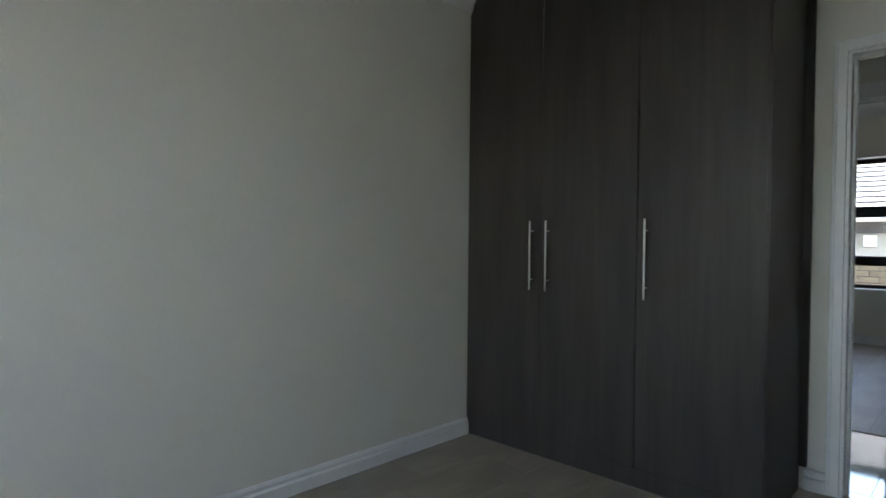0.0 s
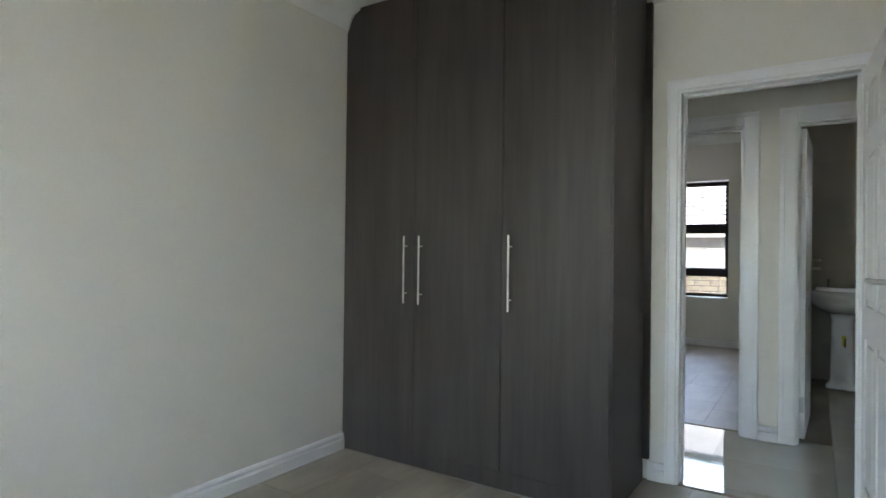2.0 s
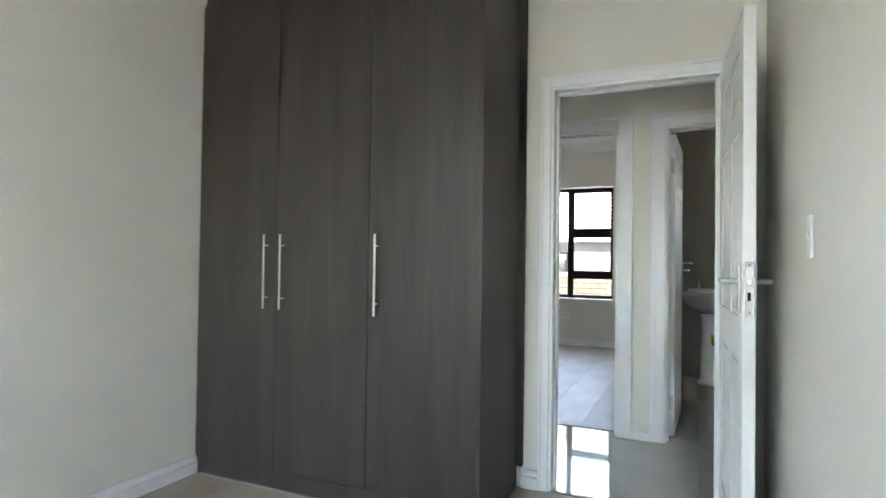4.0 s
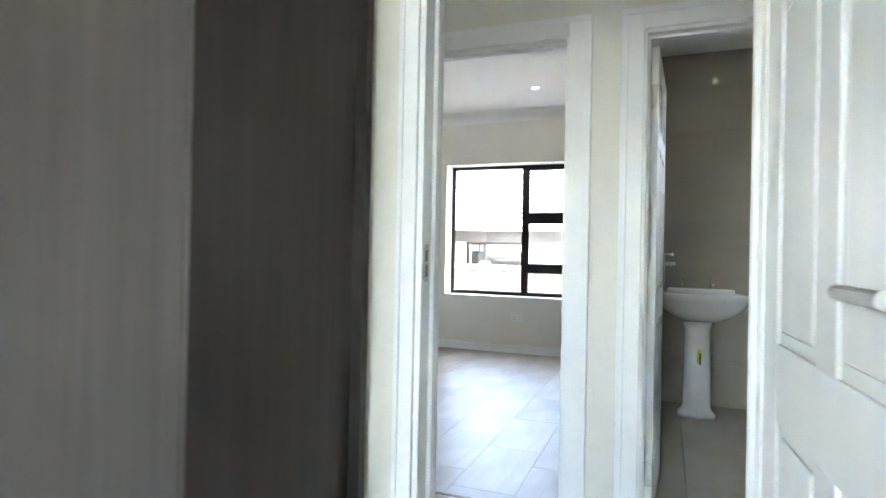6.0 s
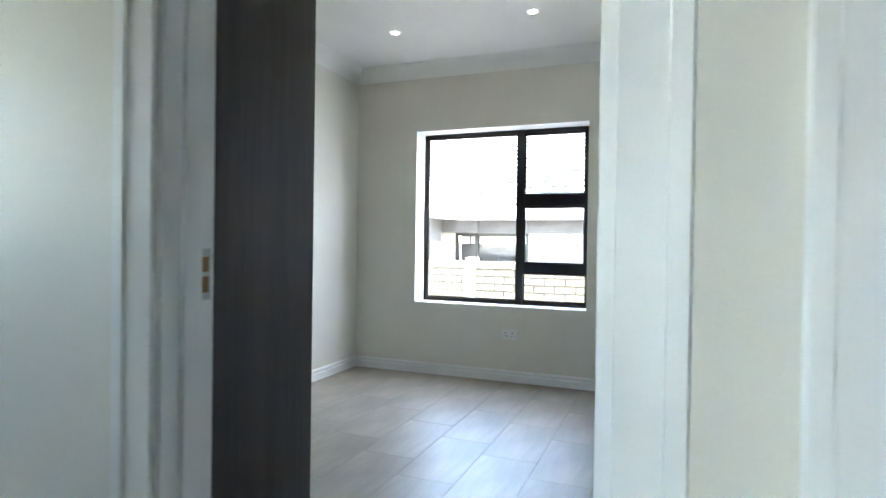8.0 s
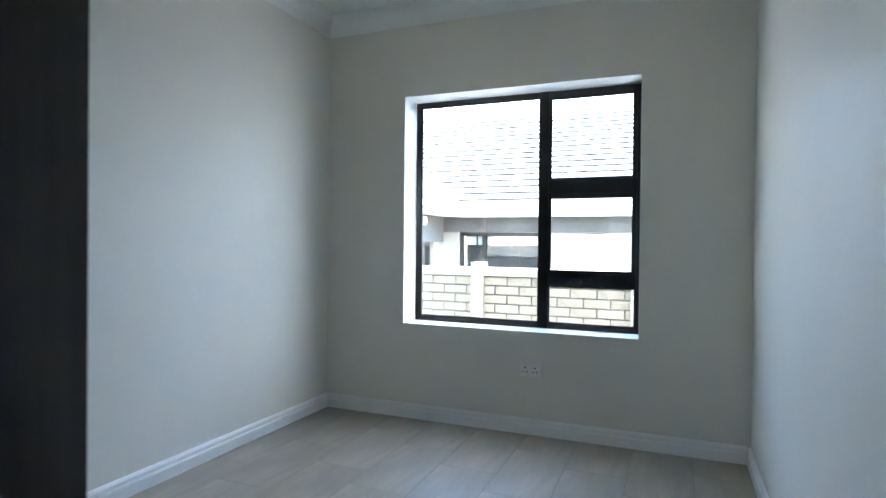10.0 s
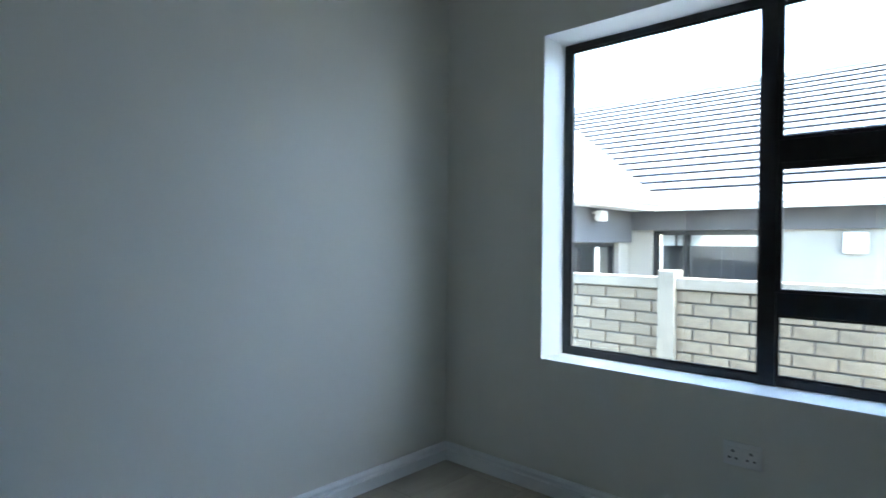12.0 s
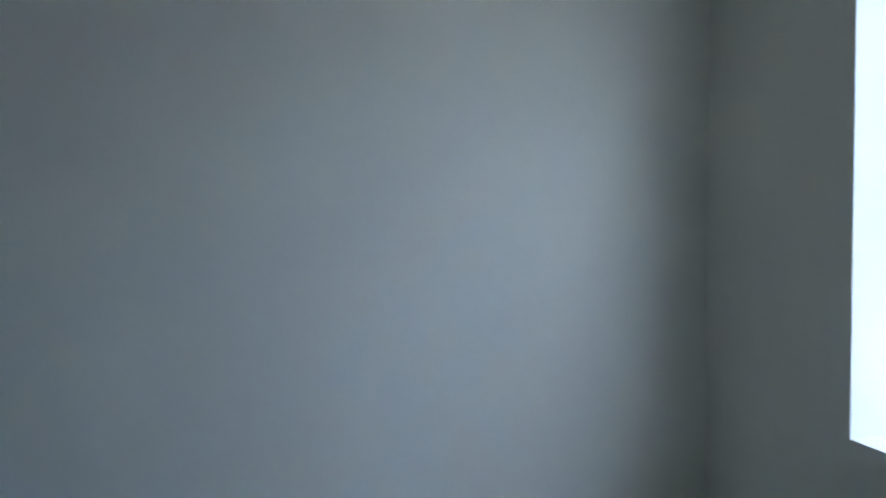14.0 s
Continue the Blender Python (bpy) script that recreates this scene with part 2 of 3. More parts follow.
BWX0, BWX1, BWZ0, BWZ1 = 1.152, 1.737, 1.290, 2.188
wall_bath = struct("wall_bathroom_north", holed(BL, BR + 0.2, BF + 0.008, BF + 0.25, -0.2, TOP, [(BWX0, BWX1, BWZ0, BWZ1)]), BATHGROUT, "bathroom wall clad in taupe glazed tiles", "wall")
wall_bath_w = struct("wall_bathroom_west", boxes((BL + 0.001, BL + 0.003, B2, BF, 0, CB)), BATHTILE, "taupe tiled bathroom wall lining", "wall")
struct("wall_bathroom_east", boxes((BR, BR + 0.2, B2, BF + 0.008, -0.2, TOP)), BATHTILE, "taupe tiled bathroom wall", "wall")

struct("ceiling_1", boxes((L1, R1, B1, F1, C1, C1 + 0.08)), CEIL, "flat white painted bedroom ceiling", "ceiling")
struct("ceiling_2", boxes((L2, R2, B2, F2, C2, C2 + 0.08)), CEIL, "flat white painted bedroom ceiling", "ceiling")
struct("ceiling_passage", boxes((-3.0, 2.3, H0, H1, CH, CH + 0.08)), CEIL, "flat white painted passage ceiling", "ceiling")
struct("ceiling_bathroom", boxes((BL + 0.004, BR, B2, BF, CB, CB + 0.08)), CEIL, "flat white painted bathroom ceiling", "ceiling")
# added out of view: keeps sky light out, its overhang limits sun at the windows
struct("roof_slab", boxes((-3.4, 2.8, B1 - 0.40, 7.95, TOP, TOP + 0.12), (-3.4, BL + 0.25, 7.95, F2 + 0.28, TOP, TOP + 0.12)), CEIL, "unseen slab added over the rooms to block the sky", "roof")
struct("ground", boxes((-400, 400, -400, 400, -0.5, -0.15)), GROUND, "pale brown paved yard and ground", "ground")

COVE = [(0, 0), (0.0, -0.118), (0.003, -0.118), (0.007, -0.100), (0.015, -0.078), (0.028, -0.054), (0.045, -0.034), (0.066, -0.018), (0.088, -0.008), (0.105, -0.004), (0.108, 0.0)]
SKIRT = [(0, 0), (0.019, 0), (0.019, 0.056), (0.010, 0.060), (0.007, 0.066), (0.008, 0.071), (0.016, 0.074), (0.016, 0.083), (0.009, 0.094), (0, 0.096)]


def run(bm, profile, axis, at, sign, a, b, z=0.0):
    return prism(bm, [(at + sign * u, z + v) for u, v in profile], axis, a, b)


def trim_run(name, profile, axis, at, sign, a, b, z, label, category):
    bm = bmesh.new()
    run(bm, profile, axis, at, sign, a, b, z)
    return struct(name, bm, TRIM if category == "baseboard" else CEIL, label, category)


SKL, COL = "white enamelled moulded skirting along the wall", "white plaster cove cornice under the ceiling"
trim_run("baseboard", SKIRT, "y", L1, 1, B1, 3.338, 0.0, SKL, "baseboard")
trim_run("baseboard", SKIRT, "y", R1, -1, B1, F1, 0.0, SKL, "baseboard")
trim_run("baseboard", SKIRT, "x", B1, 1, L1 + 0.019, R1 - 0.019, 0.0, SKL, "baseboard")
trim_run("baseboard", SKIRT, "x", F1, -1, -0.250, D1[0] - 0.045, 0.0, SKL, "baseboard")
trim_run("baseboard", SKIRT, "x", F1, -1, D1[1] + 0.045, R1 - 0.019, 0.0, SKL, "baseboard")
trim_run("baseboard", SKIRT, "y", L2, 1, 6.10, F2, 0.0, SKL, "baseboard")
trim_run("baseboard", SKIRT, "y", R2, -1, B2, F2, 0.0, SKL, "baseboard")
trim_run("baseboard", SKIRT, "x", F2, -1, L2 + 0.019, R2 - 0.019, 0.0, SKL, "baseboard")
trim_run("baseboard", SKIRT, "x", H1, -1, D2[1] + 0.081, D3[0] - 0.081, 0.0, SKL, "baseboard")
trim_run("baseboard", SKIRT, "x", H1, -1, -3.0, D2[0] - 0.081, 0.0, SKL, "baseboard")
trim_run("baseboard", SKIRT, "x", H1, -1, D3[1] + 0.081, 2.3, 0.0, SKL, "baseboard")
trim_run("cornice", COVE, "y", L1, 1, B1, 3.338, C1, COL, "cornice")
trim_run("cornice", COVE, "y", R1, -1, B1, F1, C1, COL, "cornice")
trim_run("cornice", COVE, "x", B1, 1, L1, R1, C1 - 0.001, COL, "cornice")
trim_run("cornice", COVE, "x", F1, -1, -0.250, R1, C1 - 0.001, COL, "cornice")
trim_run("cornice", COVE, "y", L2, 1, 6.10, F2, C2, COL, "cornice")
trim_run("cornice", COVE, "y", R2, -1, B2, F2, C2, COL, "cornice")
trim_run("cornice", COVE, "x", F2, -1, L2, R2, C2 - 0.001, COL, "cornice")
trim_run("cornice", COVE, "x", B2, 1, -1.09, R2, C2 - 0.001, COL, "cornice")
trim_run("cornice", COVE, "x", H1, -1, -3.0, 2.3, CH, COL, "cornice")


# ---- doorways ----
def doorway(name, x0, x1, y0, y1, arch, label):
    """Lining, stop bead and stepped architraves of a door opening in a wall along x."""
    root = thing(name, label, "door frame", kind="structure")
    t = 0.022
    part("lining", boxes((x0, x0 + t, y0 + 0.001, y1 - 0.001, 0, HEAD - t), (x1 - t, x1, y0 + 0.001, y1 - 0.001, 0, HEAD - t), (x0, x1, y0 + 0.001, y1 - 0.001, HEAD - t, HEAD)), TRIM, root)
    ym = (y0 + y1) / 2 + (0.017 if arch < 0.05 else 0.0)
    part("stop_bead", boxes((x0 + t, x0 + t + 0.012, ym - 0.02, ym + 0.02, 0, HEAD - t - 0.012), (x1 - t - 0.012, x1 - t, ym - 0.02, ym + 0.02, 0, HEAD - t - 0.012), (x0 + t, x1 - t, ym - 0.02, ym + 0.02, HEAD - t - 0.012, HEAD - t), bevel=0.002), TRIM, root)
    for side, y in ((-1, y0), (1, y1)):
        a, b = sorted((y, y + side * 0.012))
        c, d = sorted((y + side * 0.012, y + side * 0.017))
        e = 0.008
        part("architrave", boxes((x0 - arch, x0 + e, a, b, 0, HEAD + arch), (x1 - e, x1 + arch, a, b, 0, HEAD + arch), (x0 + e, x1 - e, a, b, HEAD - e, HEAD + arch), bevel=0.002), TRIM, root)
        q = arch * 0.36
        part("architrave_bead", boxes((x0 - arch + 0.002, x0 - arch + q, c, d, 0, HEAD + arch - q), (x1 + arch - q, x1 + arch - 0.002, c, d, 0, HEAD + arch - q), (x0 - arch + 0.002, x1 + arch - 0.002, c, d, HEAD + arch - q, HEAD + arch - 0.002), bevel=0.0024), TRIM, root)
    return root


def strike(root, x, y, z):
    """Small strike plate let into the lining, with two pockets and a curved lip."""
    part("strike_plate", boxes((x, x + 0.002, y - 0.012, y + 0.012, z - 0.048, z - 0.036), (x, x + 0.002, y - 0.012, y + 0.012, z - 0.003, z + 0.003), (x, x + 0.002, y - 0.012, y + 0.012, z + 0.034, z + 0.048), (x, x + 0.002, y + 0.009, y + 0.012, z - 0.036, z + 0.034), (x, x + 0.0035, y - 0.030, y - 0.011, z - 0.040, z + 0.040)), ZINC, root, "pale zinc strike plate")
    for z0, z1 in ((z - 0.035, z - 0.004), (z + 0.004, z + 0.033)):
        part("strike_pocket", boxes((x + 0.0003, x + 0.001, y - 0.010, y + 0.008, z0, z1)), WOODRAW, root, "bare wood behind the strike plate")


f1 = doorway("door_frame_1", D1[0], D1[1], F1, H0, 0.045, "white enamelled door frame with moulded architraves")
strike(f1, D1[0] + 0.022, F1 + 0.030, 1.104)
f2 = doorway("door_frame_2", D2[0], D2[1], H1, B2, 0.080, "white enamelled door frame opening to the second bedroom")
strike(f2, D2[0] + 0.022, B2 - 0.022, 1.100)
f3 = doorway("door_frame_3", D3[0], D3[1], H1, B2, 0.080, "white enamelled door frame opening to the bathroom")
struct("threshold_1", boxes((D1[0] + 0.022, D1[1] - 0.022, F1 - 0.006, F1 + 0.022, -0.01, 0.004), bevel=0.002), THRESH, "thin brown metal threshold strip", "threshold")
struct("threshold_2", boxes((D2[0] + 0.022, D2[1] - 0.022, B2 - 0.014, B2 + 0.002, -0.01, 0.003), bevel=0.001), THRESH, "thin dark threshold strip", "threshold")


# ---- door leaves ----
def lever(parent, x, yf, sign, z, toward):
    """Lever handle on a slim upright plate; toward: +1 or -1 along the leaf."""
    h = part("door_handle", boxes((x - 0.019, x + 0.019, *sorted((yf, yf + sign * 0.008)), z - 0.105, z + 0.055), bevel=0.003), STEEL, parent, "brushed steel lever handle")
    bm = bmesh.new()
    rod(bm, (x, yf + sign * 0.006, z), (x, yf + sign * 0.052, z), 0.0095)
    rod(bm, (x - toward * 0.006, yf + sign * 0.050, z), (x + toward * 0.115, yf + sign * 0.050, z), 0.0085)
    rod(bm, (x + toward * 0.113, yf + sign * 0.0505, z), (x + toward * 0.116, yf + sign * 0.038, z), 0.008)
    part("lever", bm, STEEL, h, smooth=False)
    # uncut keyhole: a black chip on the plate paints its shaded inside
    part("keyhole", boxes((x - 0.004, x + 0.004, *sorted((yf + sign * 0.0075, yf + sign * 0.0087)), z - 0.075, z - 0.05)), HOLESHADE, h)


def leaf(name, w, m, label, hz):
    root = thing(name, label, "door", m)
    t, h = 0.040, 1.998
    st, mid = 0.105, 0.09
    z_rails = [(0.008, 0.20), (0.83, 0.97), (1.60, 1.69), (1.89, h)]
    bm = boxes((0.001, w - 0.001, 0.009, t - 0.009, 0.009, h - 0.001))
    part("core", bm, DOORWHITE, root)
    bm = bmesh.new()
    for y0, y1 in ((0.0, 0.0088), (t - 0.0088, t)):
        for x0, x1 in ((0, st), (w - st, w)):
            box(bm, x0, x1, y0, y1, 0.008, h, bevel=0.003)
        for z0, z1 in z_rails:
            box(bm, st, w - st, y0 + 0.0002, y1 - 0.0002, z0, z1, bevel=0.003)
        for (a0, a1), (b0, b1) in zip(z_rails, z_rails[1:]):
            box(bm, w / 2 - mid / 2, w / 2 + mid / 2, y0 + 0.0001, y1 - 0.0001, a1 - 0.002, b0 + 0.002, bevel=0.003)
    part("stiles_and_rails", bm, DOORWHITE, root)
    for y0, y1 in ((0.002, 0.0088), (t - 0.0088, t - 0.002)):
        for (a0, a1), (b0, b1) in zip(z_rails, z_rails[1:]):
            for x0, x1 in ((st, w / 2 - mid / 2), (w / 2 + mid / 2, w - st)):
                g = 0.024
                bm = boxes((x0 + g, x1 - g, y0, y1, a1 + g, b0 - g), bevel=0.0058)
                part("panel", bm, DOORWHITE, root)
    part("edge_strip", boxes((w - 0.002, w + 0.0005, 0.002, t - 0.002, 0.01, h - 0.002), (-0.0005, 0.002, 0.002, t - 0.002, 0.01, h - 0.002)), DOORWHITE, root)
    lever(root, w - 0.055, 0.0, -1, hz, -1)
    lever(root, w - 0.055, t, 1, hz, -1)
    lock = part("lock_plate", boxes((w + 0.0005, w + 0.0025, t / 2 - 0.012, t / 2 + 0.012, hz - 0.115, hz + 0.065), bevel=0.0008), CHROME, root, "steel mortice lock plate")
    part("latch", boxes((w + 0.0022, w + 0.009, t / 2 - 0.006, t / 2 + 0.006, hz - 0.012, hz + 0.012), bevel=0.002), STEEL, lock)
    # slot drawn as a black chip in place of a shaded recess
    part("bolt_slot", boxes((w + 0.0024, w + 0.003, t / 2 - 0.005, t / 2 + 0.005, hz - 0.062, hz - 0.035)), HOLESHADE, lock)
    bm = bmesh.new()
    for dz in (0.052, -0.1):
        rod(bm, (w + 0.002, t / 2, hz + dz), (w + 0.0034, t / 2, hz + dz), 0.004, 10)
    part("screw", bm, STEEL, lock)
    for z in (0.225, 1.79):
        hg = part("hinge", boxes((-0.0035, -0.0005, 0.004, t - 0.002, z - 0.05, z + 0.05), bevel=0.0008), STEEL, root, "steel butt hinge")
        bm = bmesh.new()
        rod(bm, (-0.004, t + 0.003, z - 0.05), (-0.004, t + 0.003, z + 0.05), 0.006, 10)
        part("knuckle", bm, STEEL, hg)
    return root


leaf("door_1", 0.765, pose(0.658, 3.926, 0.006, 0, 0, -86.9), "white six-panel moulded door standing open beside the wall", 1.092)
leaf("door_2", 0.70, pose(0.106, 5.140, 0.006, 0, 0, 90.0), "white six-panel moulded door folded open against the wall", 1.13)
leaf("door_3", 0.70, pose(0.433, 5.126, 0.006, 0, 0, 87.8), "white six-panel moulded door open into the bathroom", 1.09)


# ---- built-in wardrobes ----
def bar_handle(parent, x, y, z0, z1, face):
    bm = bmesh.new()
    rod(bm, (x, y, z0), (x, y, z1), 0.0048, 12)
    h = part("handle", bm, STEEL, parent, "slim brushed steel bar handle")
    for z in (z0 + 0.055, z1 - 0.055):
        bm = bmesh.new()
        rod(bm, (x, y, z), (x, face, z), 0.0030, 10)
        part("standoff", bm, STEEL, h)


def slab(profile, y0, y1):
    """Extrudes a polygon of (x, z) between y0 and y1."""
    bm = bmesh.new()
    a = [bm.verts.new((x, y0, z)) for x, z in profile]
    b = [bm.verts.new((x, y1, z)) for x, z in profile]
    n = len(profile)
    for i in range(n):
        bm.faces.new((a[i], a[(i + 1) % n], b[(i + 1) % n], b[i]))
    bm.faces.new(a[::-1])
    bm.faces.new(b)
    bmesh.ops.recalc_face_normals(bm, faces=bm.faces[:])
    return bm


w1 = thing("wardrobe", "tall dark wood-grain built-in wardrobe with three closed doors", "wardrobe")
FY, BK, CR = 3.340, F1, -0.268
TOPZ = C1 - 0.004
part("carcass", boxes((L1 + 0.105, CR - 0.02, FY + 0.022, BK - 0.002, 0.0, TOPZ - 0.002)), WENGE, w1)
left = L1 + 0.002
notch = [(L1 + 0.021, 0.0), (L1 + 0.021, 0.056), (L1 + 0.020, 0.066), (L1 + 0.012, 0.088), (L1 + 0.009, 0.096), (left, 0.100),
         (left, C1 - 0.135), (L1 + 0.014, C1 - 0.118), (L1 + 0.026, C1 - 0.086), (L1 + 0.042, C1 - 0.056), (L1 + 0.064, C1 - 0.034), (L1 + 0.10, C1 - 0.018), (L1 + 0.103, TOPZ)]
SEAMS = (-1.363, -0.826)
d = part("door", slab([*notch, (SEAMS[0] - 0.0008, TOPZ), (SEAMS[0] - 0.0008, 0.0)], FY, FY + 0.020), WENGE, w1)
bar_handle(d, -1.415, 3.308, 0.898, 1.268, FY)
d = part("door", boxes((SEAMS[0] + 0.0008, SEAMS[1] - 0.002, FY, FY + 0.020, 0.093, TOPZ), bevel=0.001), WENGE, w1)
bar_handle(d, -1.314, 3.308, 0.896, 1.268, FY)
d = part("door", boxes((SEAMS[1] + 0.002, CR - 0.013, FY, FY + 0.020, 0.093, TOPZ), bevel=0.001), WENGE, w1)
bar_handle(d, -0.774, 3.308, 0.893, 1.268, FY)
part("plinth", boxes((SEAMS[0] - 0.0003, CR - 0.013, FY + 0.001, FY + 0.019, 0.0, 0.0915)), WENGE, w1)
part("side_panel", boxes((CR - 0.0195, CR, FY + 0.0215, BK - 0.03, 0.0, TOPZ), (CR - 0.0125, CR, FY + 0.001, FY + 0.0215, 0.0, TOPZ)), WENGE, w1)
part("scribe_strip", boxes((CR - 0.004, CR + 0.032, BK - 0.050, BK - 0.0195, 0.118, C1 - 0.128), bevel=0.001), WENGE, w1)
part("floor_seal", boxes((L1 + 0.022, CR, FY - 0.006, FY - 0.0005, 0.0, 0.007), bevel=0.002), HALLGROUT, w1, "pale sealant line at the floor")

w2 = thing("wardrobe", "tall dark wood-grain built-in wardrobe beside the doorway", "wardrobe")
F, S = 6.092, -1.100
part("carcass", boxes((L2 + 0.105, S - 0.02, B2 + 0.002, F - 0.022, 0.0, C2 - 0.005)), WENGE, w2)
part("side_panel", boxes((S - 0.0195, S, B2 + 0.03, F - 0.030, 0.0, C2 - 0.004), (S - 0.0195, S, F - 0.030, F, 0.10, C2 - 0.004)), WENGE, w2)
for x0, x1, hx in ((L2 + 0.105, -2.09, -2.14), (-2.087, -1.60, -2.04), (-1.597, S - 0.021, -1.55)):
    d = part("door", boxes((x0, x1, F - 0.020, F, 0.10, C2 - 0.005), bevel=0.001), WENGE, w2)
    bar_handle(d, hx, F + 0.040, 0.895, 1.268, F)
part("plinth", boxes((L2 + 0.022, S - 0.021, F - 0.048, F - 0.030, 0.0, 0.098)), WENGE, w2)


# ---- windows ----
def window(name, x0, x1, z0, z1, y, label, mull=None, bars=(), fw=0.036, outward=1, bar_w=0.07):
    """Black aluminium window in the xz plane: outer frame, mullion, sashes and panes."""
    root = thing(name, label, "window", kind="structure")
    ya, yb = y, y + outward * 0.05
    ya, yb = min(ya, yb), max(ya, yb)
    part("window_frame", boxes((x0, x0 + fw, ya, yb, z0, z1), (x1 - fw, x1, ya, yb, z0, z1), (x0 + fw, x1 - fw, ya, yb, z1 - fw, z1), (x0 + fw, x1 - fw, ya, yb, z0, z0 + fw), bevel=0.002), BLACK, root, "black powder-coated aluminium frame")
    cols = [(x0 + fw, x1 - fw)]
    if mull:
        part("mullion", boxes((mull - 0.030, mull + 0.030, ya - 0.014, yb, z0 + 0.004, z1 - 0.004), bevel=0.002), BLACK, root)
        cols = [(x0 + fw, mull - 0.030), (mull + 0.030, x1 - fw)]
    out = []
    for i, (a, b) in enumerate(cols):
        zs = [(z0 + fw, z1 - fw)]
        if bars and i == len(cols) - 1:
            zs = []
            lo = z0 + fw
            for bz in bars:
                part("transom", boxes((a, b, ya - 0.006, yb, bz - bar_w / 2, bz + bar_w / 2), bevel=0.002), BLACK, root)
                zs.append((lo, bz - bar_w / 2))
                lo = bz + bar_w / 2
            zs.append((lo, z1 - fw))
        for lo, hi in zs:
            g = part("pane", boxes((a + 0.0005, b - 0.0005, (ya + yb) / 2 - 0.003, (ya + yb) / 2 + 0.003, lo + 0.0005, hi - 0.0005)), GLASS, root)
            g.visible_shadow = False
            s = 0.010
            part("gasket", boxes((a, a + s, ya + 0.004, ya + 0.016, lo, hi), (b - s, b, ya + 0.004, ya + 0.016, lo, hi), (a + s, b - s, ya + 0.004, ya + 0.016, lo, lo + s), (a + s, b - s, ya + 0.004, ya + 0.016, hi - s, hi)), RUBBER, root)
            out.append((a, b, lo, hi))
    return root, out


win, panes = window("window_1", WX0, WX1, WZ0, WZ1, 9.165, "large black aluminium window with one fixed and three stacked panes", mull=-1.066, bars=(0.958, 1.550), bar_w=0.088, outward=1)
for z0, z1 in ((1.003, 1.506), (1.594, WZ1 - 0.036)):
    a, b = -1.036, WX1 - 0.036
    part("sash", boxes((a, a + 0.020, 9.1535, 9.1645, z0, z1), (b - 0.026, b, 9.1535, 9.1645, z0, z1), (a + 0.020, b - 0.026, 9.1535, 9.1645, z1 - 0.028, z1), (a + 0.020, b - 0.026, 9.1535, 9.1645, z0, z0 + 0.014), bevel=0.002), BLACK, win, "black opening sash")
part("window_stay", boxes((-0.85, -0.60, 9.140, 9.150, 0.992, 1.000), bevel=0.001), BLACK, win, "black window stay")
struct("window_reveal_1", boxes((WX0 + 0.0, WX0 + 0.004, F2 + 0.0005, 9.163, WZ0 + 0.004, WZ1 - 0.004), (WX1 - 0.004, WX1, F2 + 0.0005, 9.163, WZ0 + 0.004, WZ1 - 0.004), (WX0, WX1, F2 + 0.0005, 9.163, WZ1 - 0.004, WZ1), (WX0, WX1, F2 + 0.0005, 9.163, WZ0, WZ0 + 0.004)), REVEAL, "smooth white painted window reveal", "window reveal")
window("window_2", -1.25, 0.28, WZ0, WZ1, B1 - 0.20, "large black aluminium bedroom window", mull=-0.35, bars=(0.958, 1.550), outward=-1)
window("window_3", BWX0, BWX1, BWZ0, BWZ1, BF + 0.16, "small black aluminium bathroom window", bars=(1.555,), fw=0.04)
struct("window_reveal_3", boxes((BWX0, BWX0 + 0.004, BF + 0.001, BF + 0.158, BWZ0 + 0.004, BWZ1 - 0.004), (BWX1 - 0.004, BWX1, BF + 0.001, BF + 0.158, BWZ0 + 0.004, BWZ1 - 0.004), (BWX0, BWX1, BF + 0.001, BF + 0.158, BWZ1 - 0.004, BWZ1), (BWX0, BWX1, BF + 0.001, BF + 0.158, BWZ0, BWZ0 + 0.004)), REVEAL, "white painted bathroom window reveal", "window reveal")


# ---- electrical fittings ----
sock = thing("power_socket", "white double three-pin wall socket under the window", "socket")
part("plate", boxes((-1.163, -1.031, F2 - 0.009, F2 - 0.0005, 0.358, 0.448), bevel=0.003), PLASTIC, sock)
for cx in (-1.128, -1.066):
    part("socket_face", boxes((cx - 0.026, cx + 0.026, F2 - 0.012, F2 - 0.008, 0.366, 0.428), bevel=0.0015), PLASTIC, sock)
    # black discs on the face paint the shade of the pin holes
    bm = bmesh.new()
    for dx, dz, r in ((0, 0.016, 0.0050), (-0.012, -0.010, 0.0042), (0.012, -0.010, 0.0042)):
        rod(bm, (cx + dx, F2 - 0.0128, 0.398 + dz), (cx + dx, F2 - 0.0115, 0.398 + dz), r, 12)
    part("pin_hole", bm, HOLESHADE, sock)
    part("rocker", boxes((cx - 0.009, cx + 0.009, F2 - 0.0145, F2 - 0.0085, 0.430, 0.444), bevel=0.0015), PLASTIC, sock)

sw = thing("light_switch", "white plastic light switch on the wall beside the door", "switch")
SY, SZ = 2.825, 1.230
part("plate", boxes((R1 - 0.010, R1 - 0.0005, SY - 0.030, SY + 0.030, SZ - 0.058, SZ + 0.058), bevel=0.004), PLASTIC, sw)
bm = bmesh.new()
prism(bm, [(R1 - 0.0095, SZ - 0.014), (R1 - 0.0095, SZ + 0.014), (R1 - 0.018, SZ + 0.012), (R1 - 0.011, SZ - 0.012)], "y", SY - 0.009, SY + 0.009)
part("rocker", bm, PLASTIC, sw)


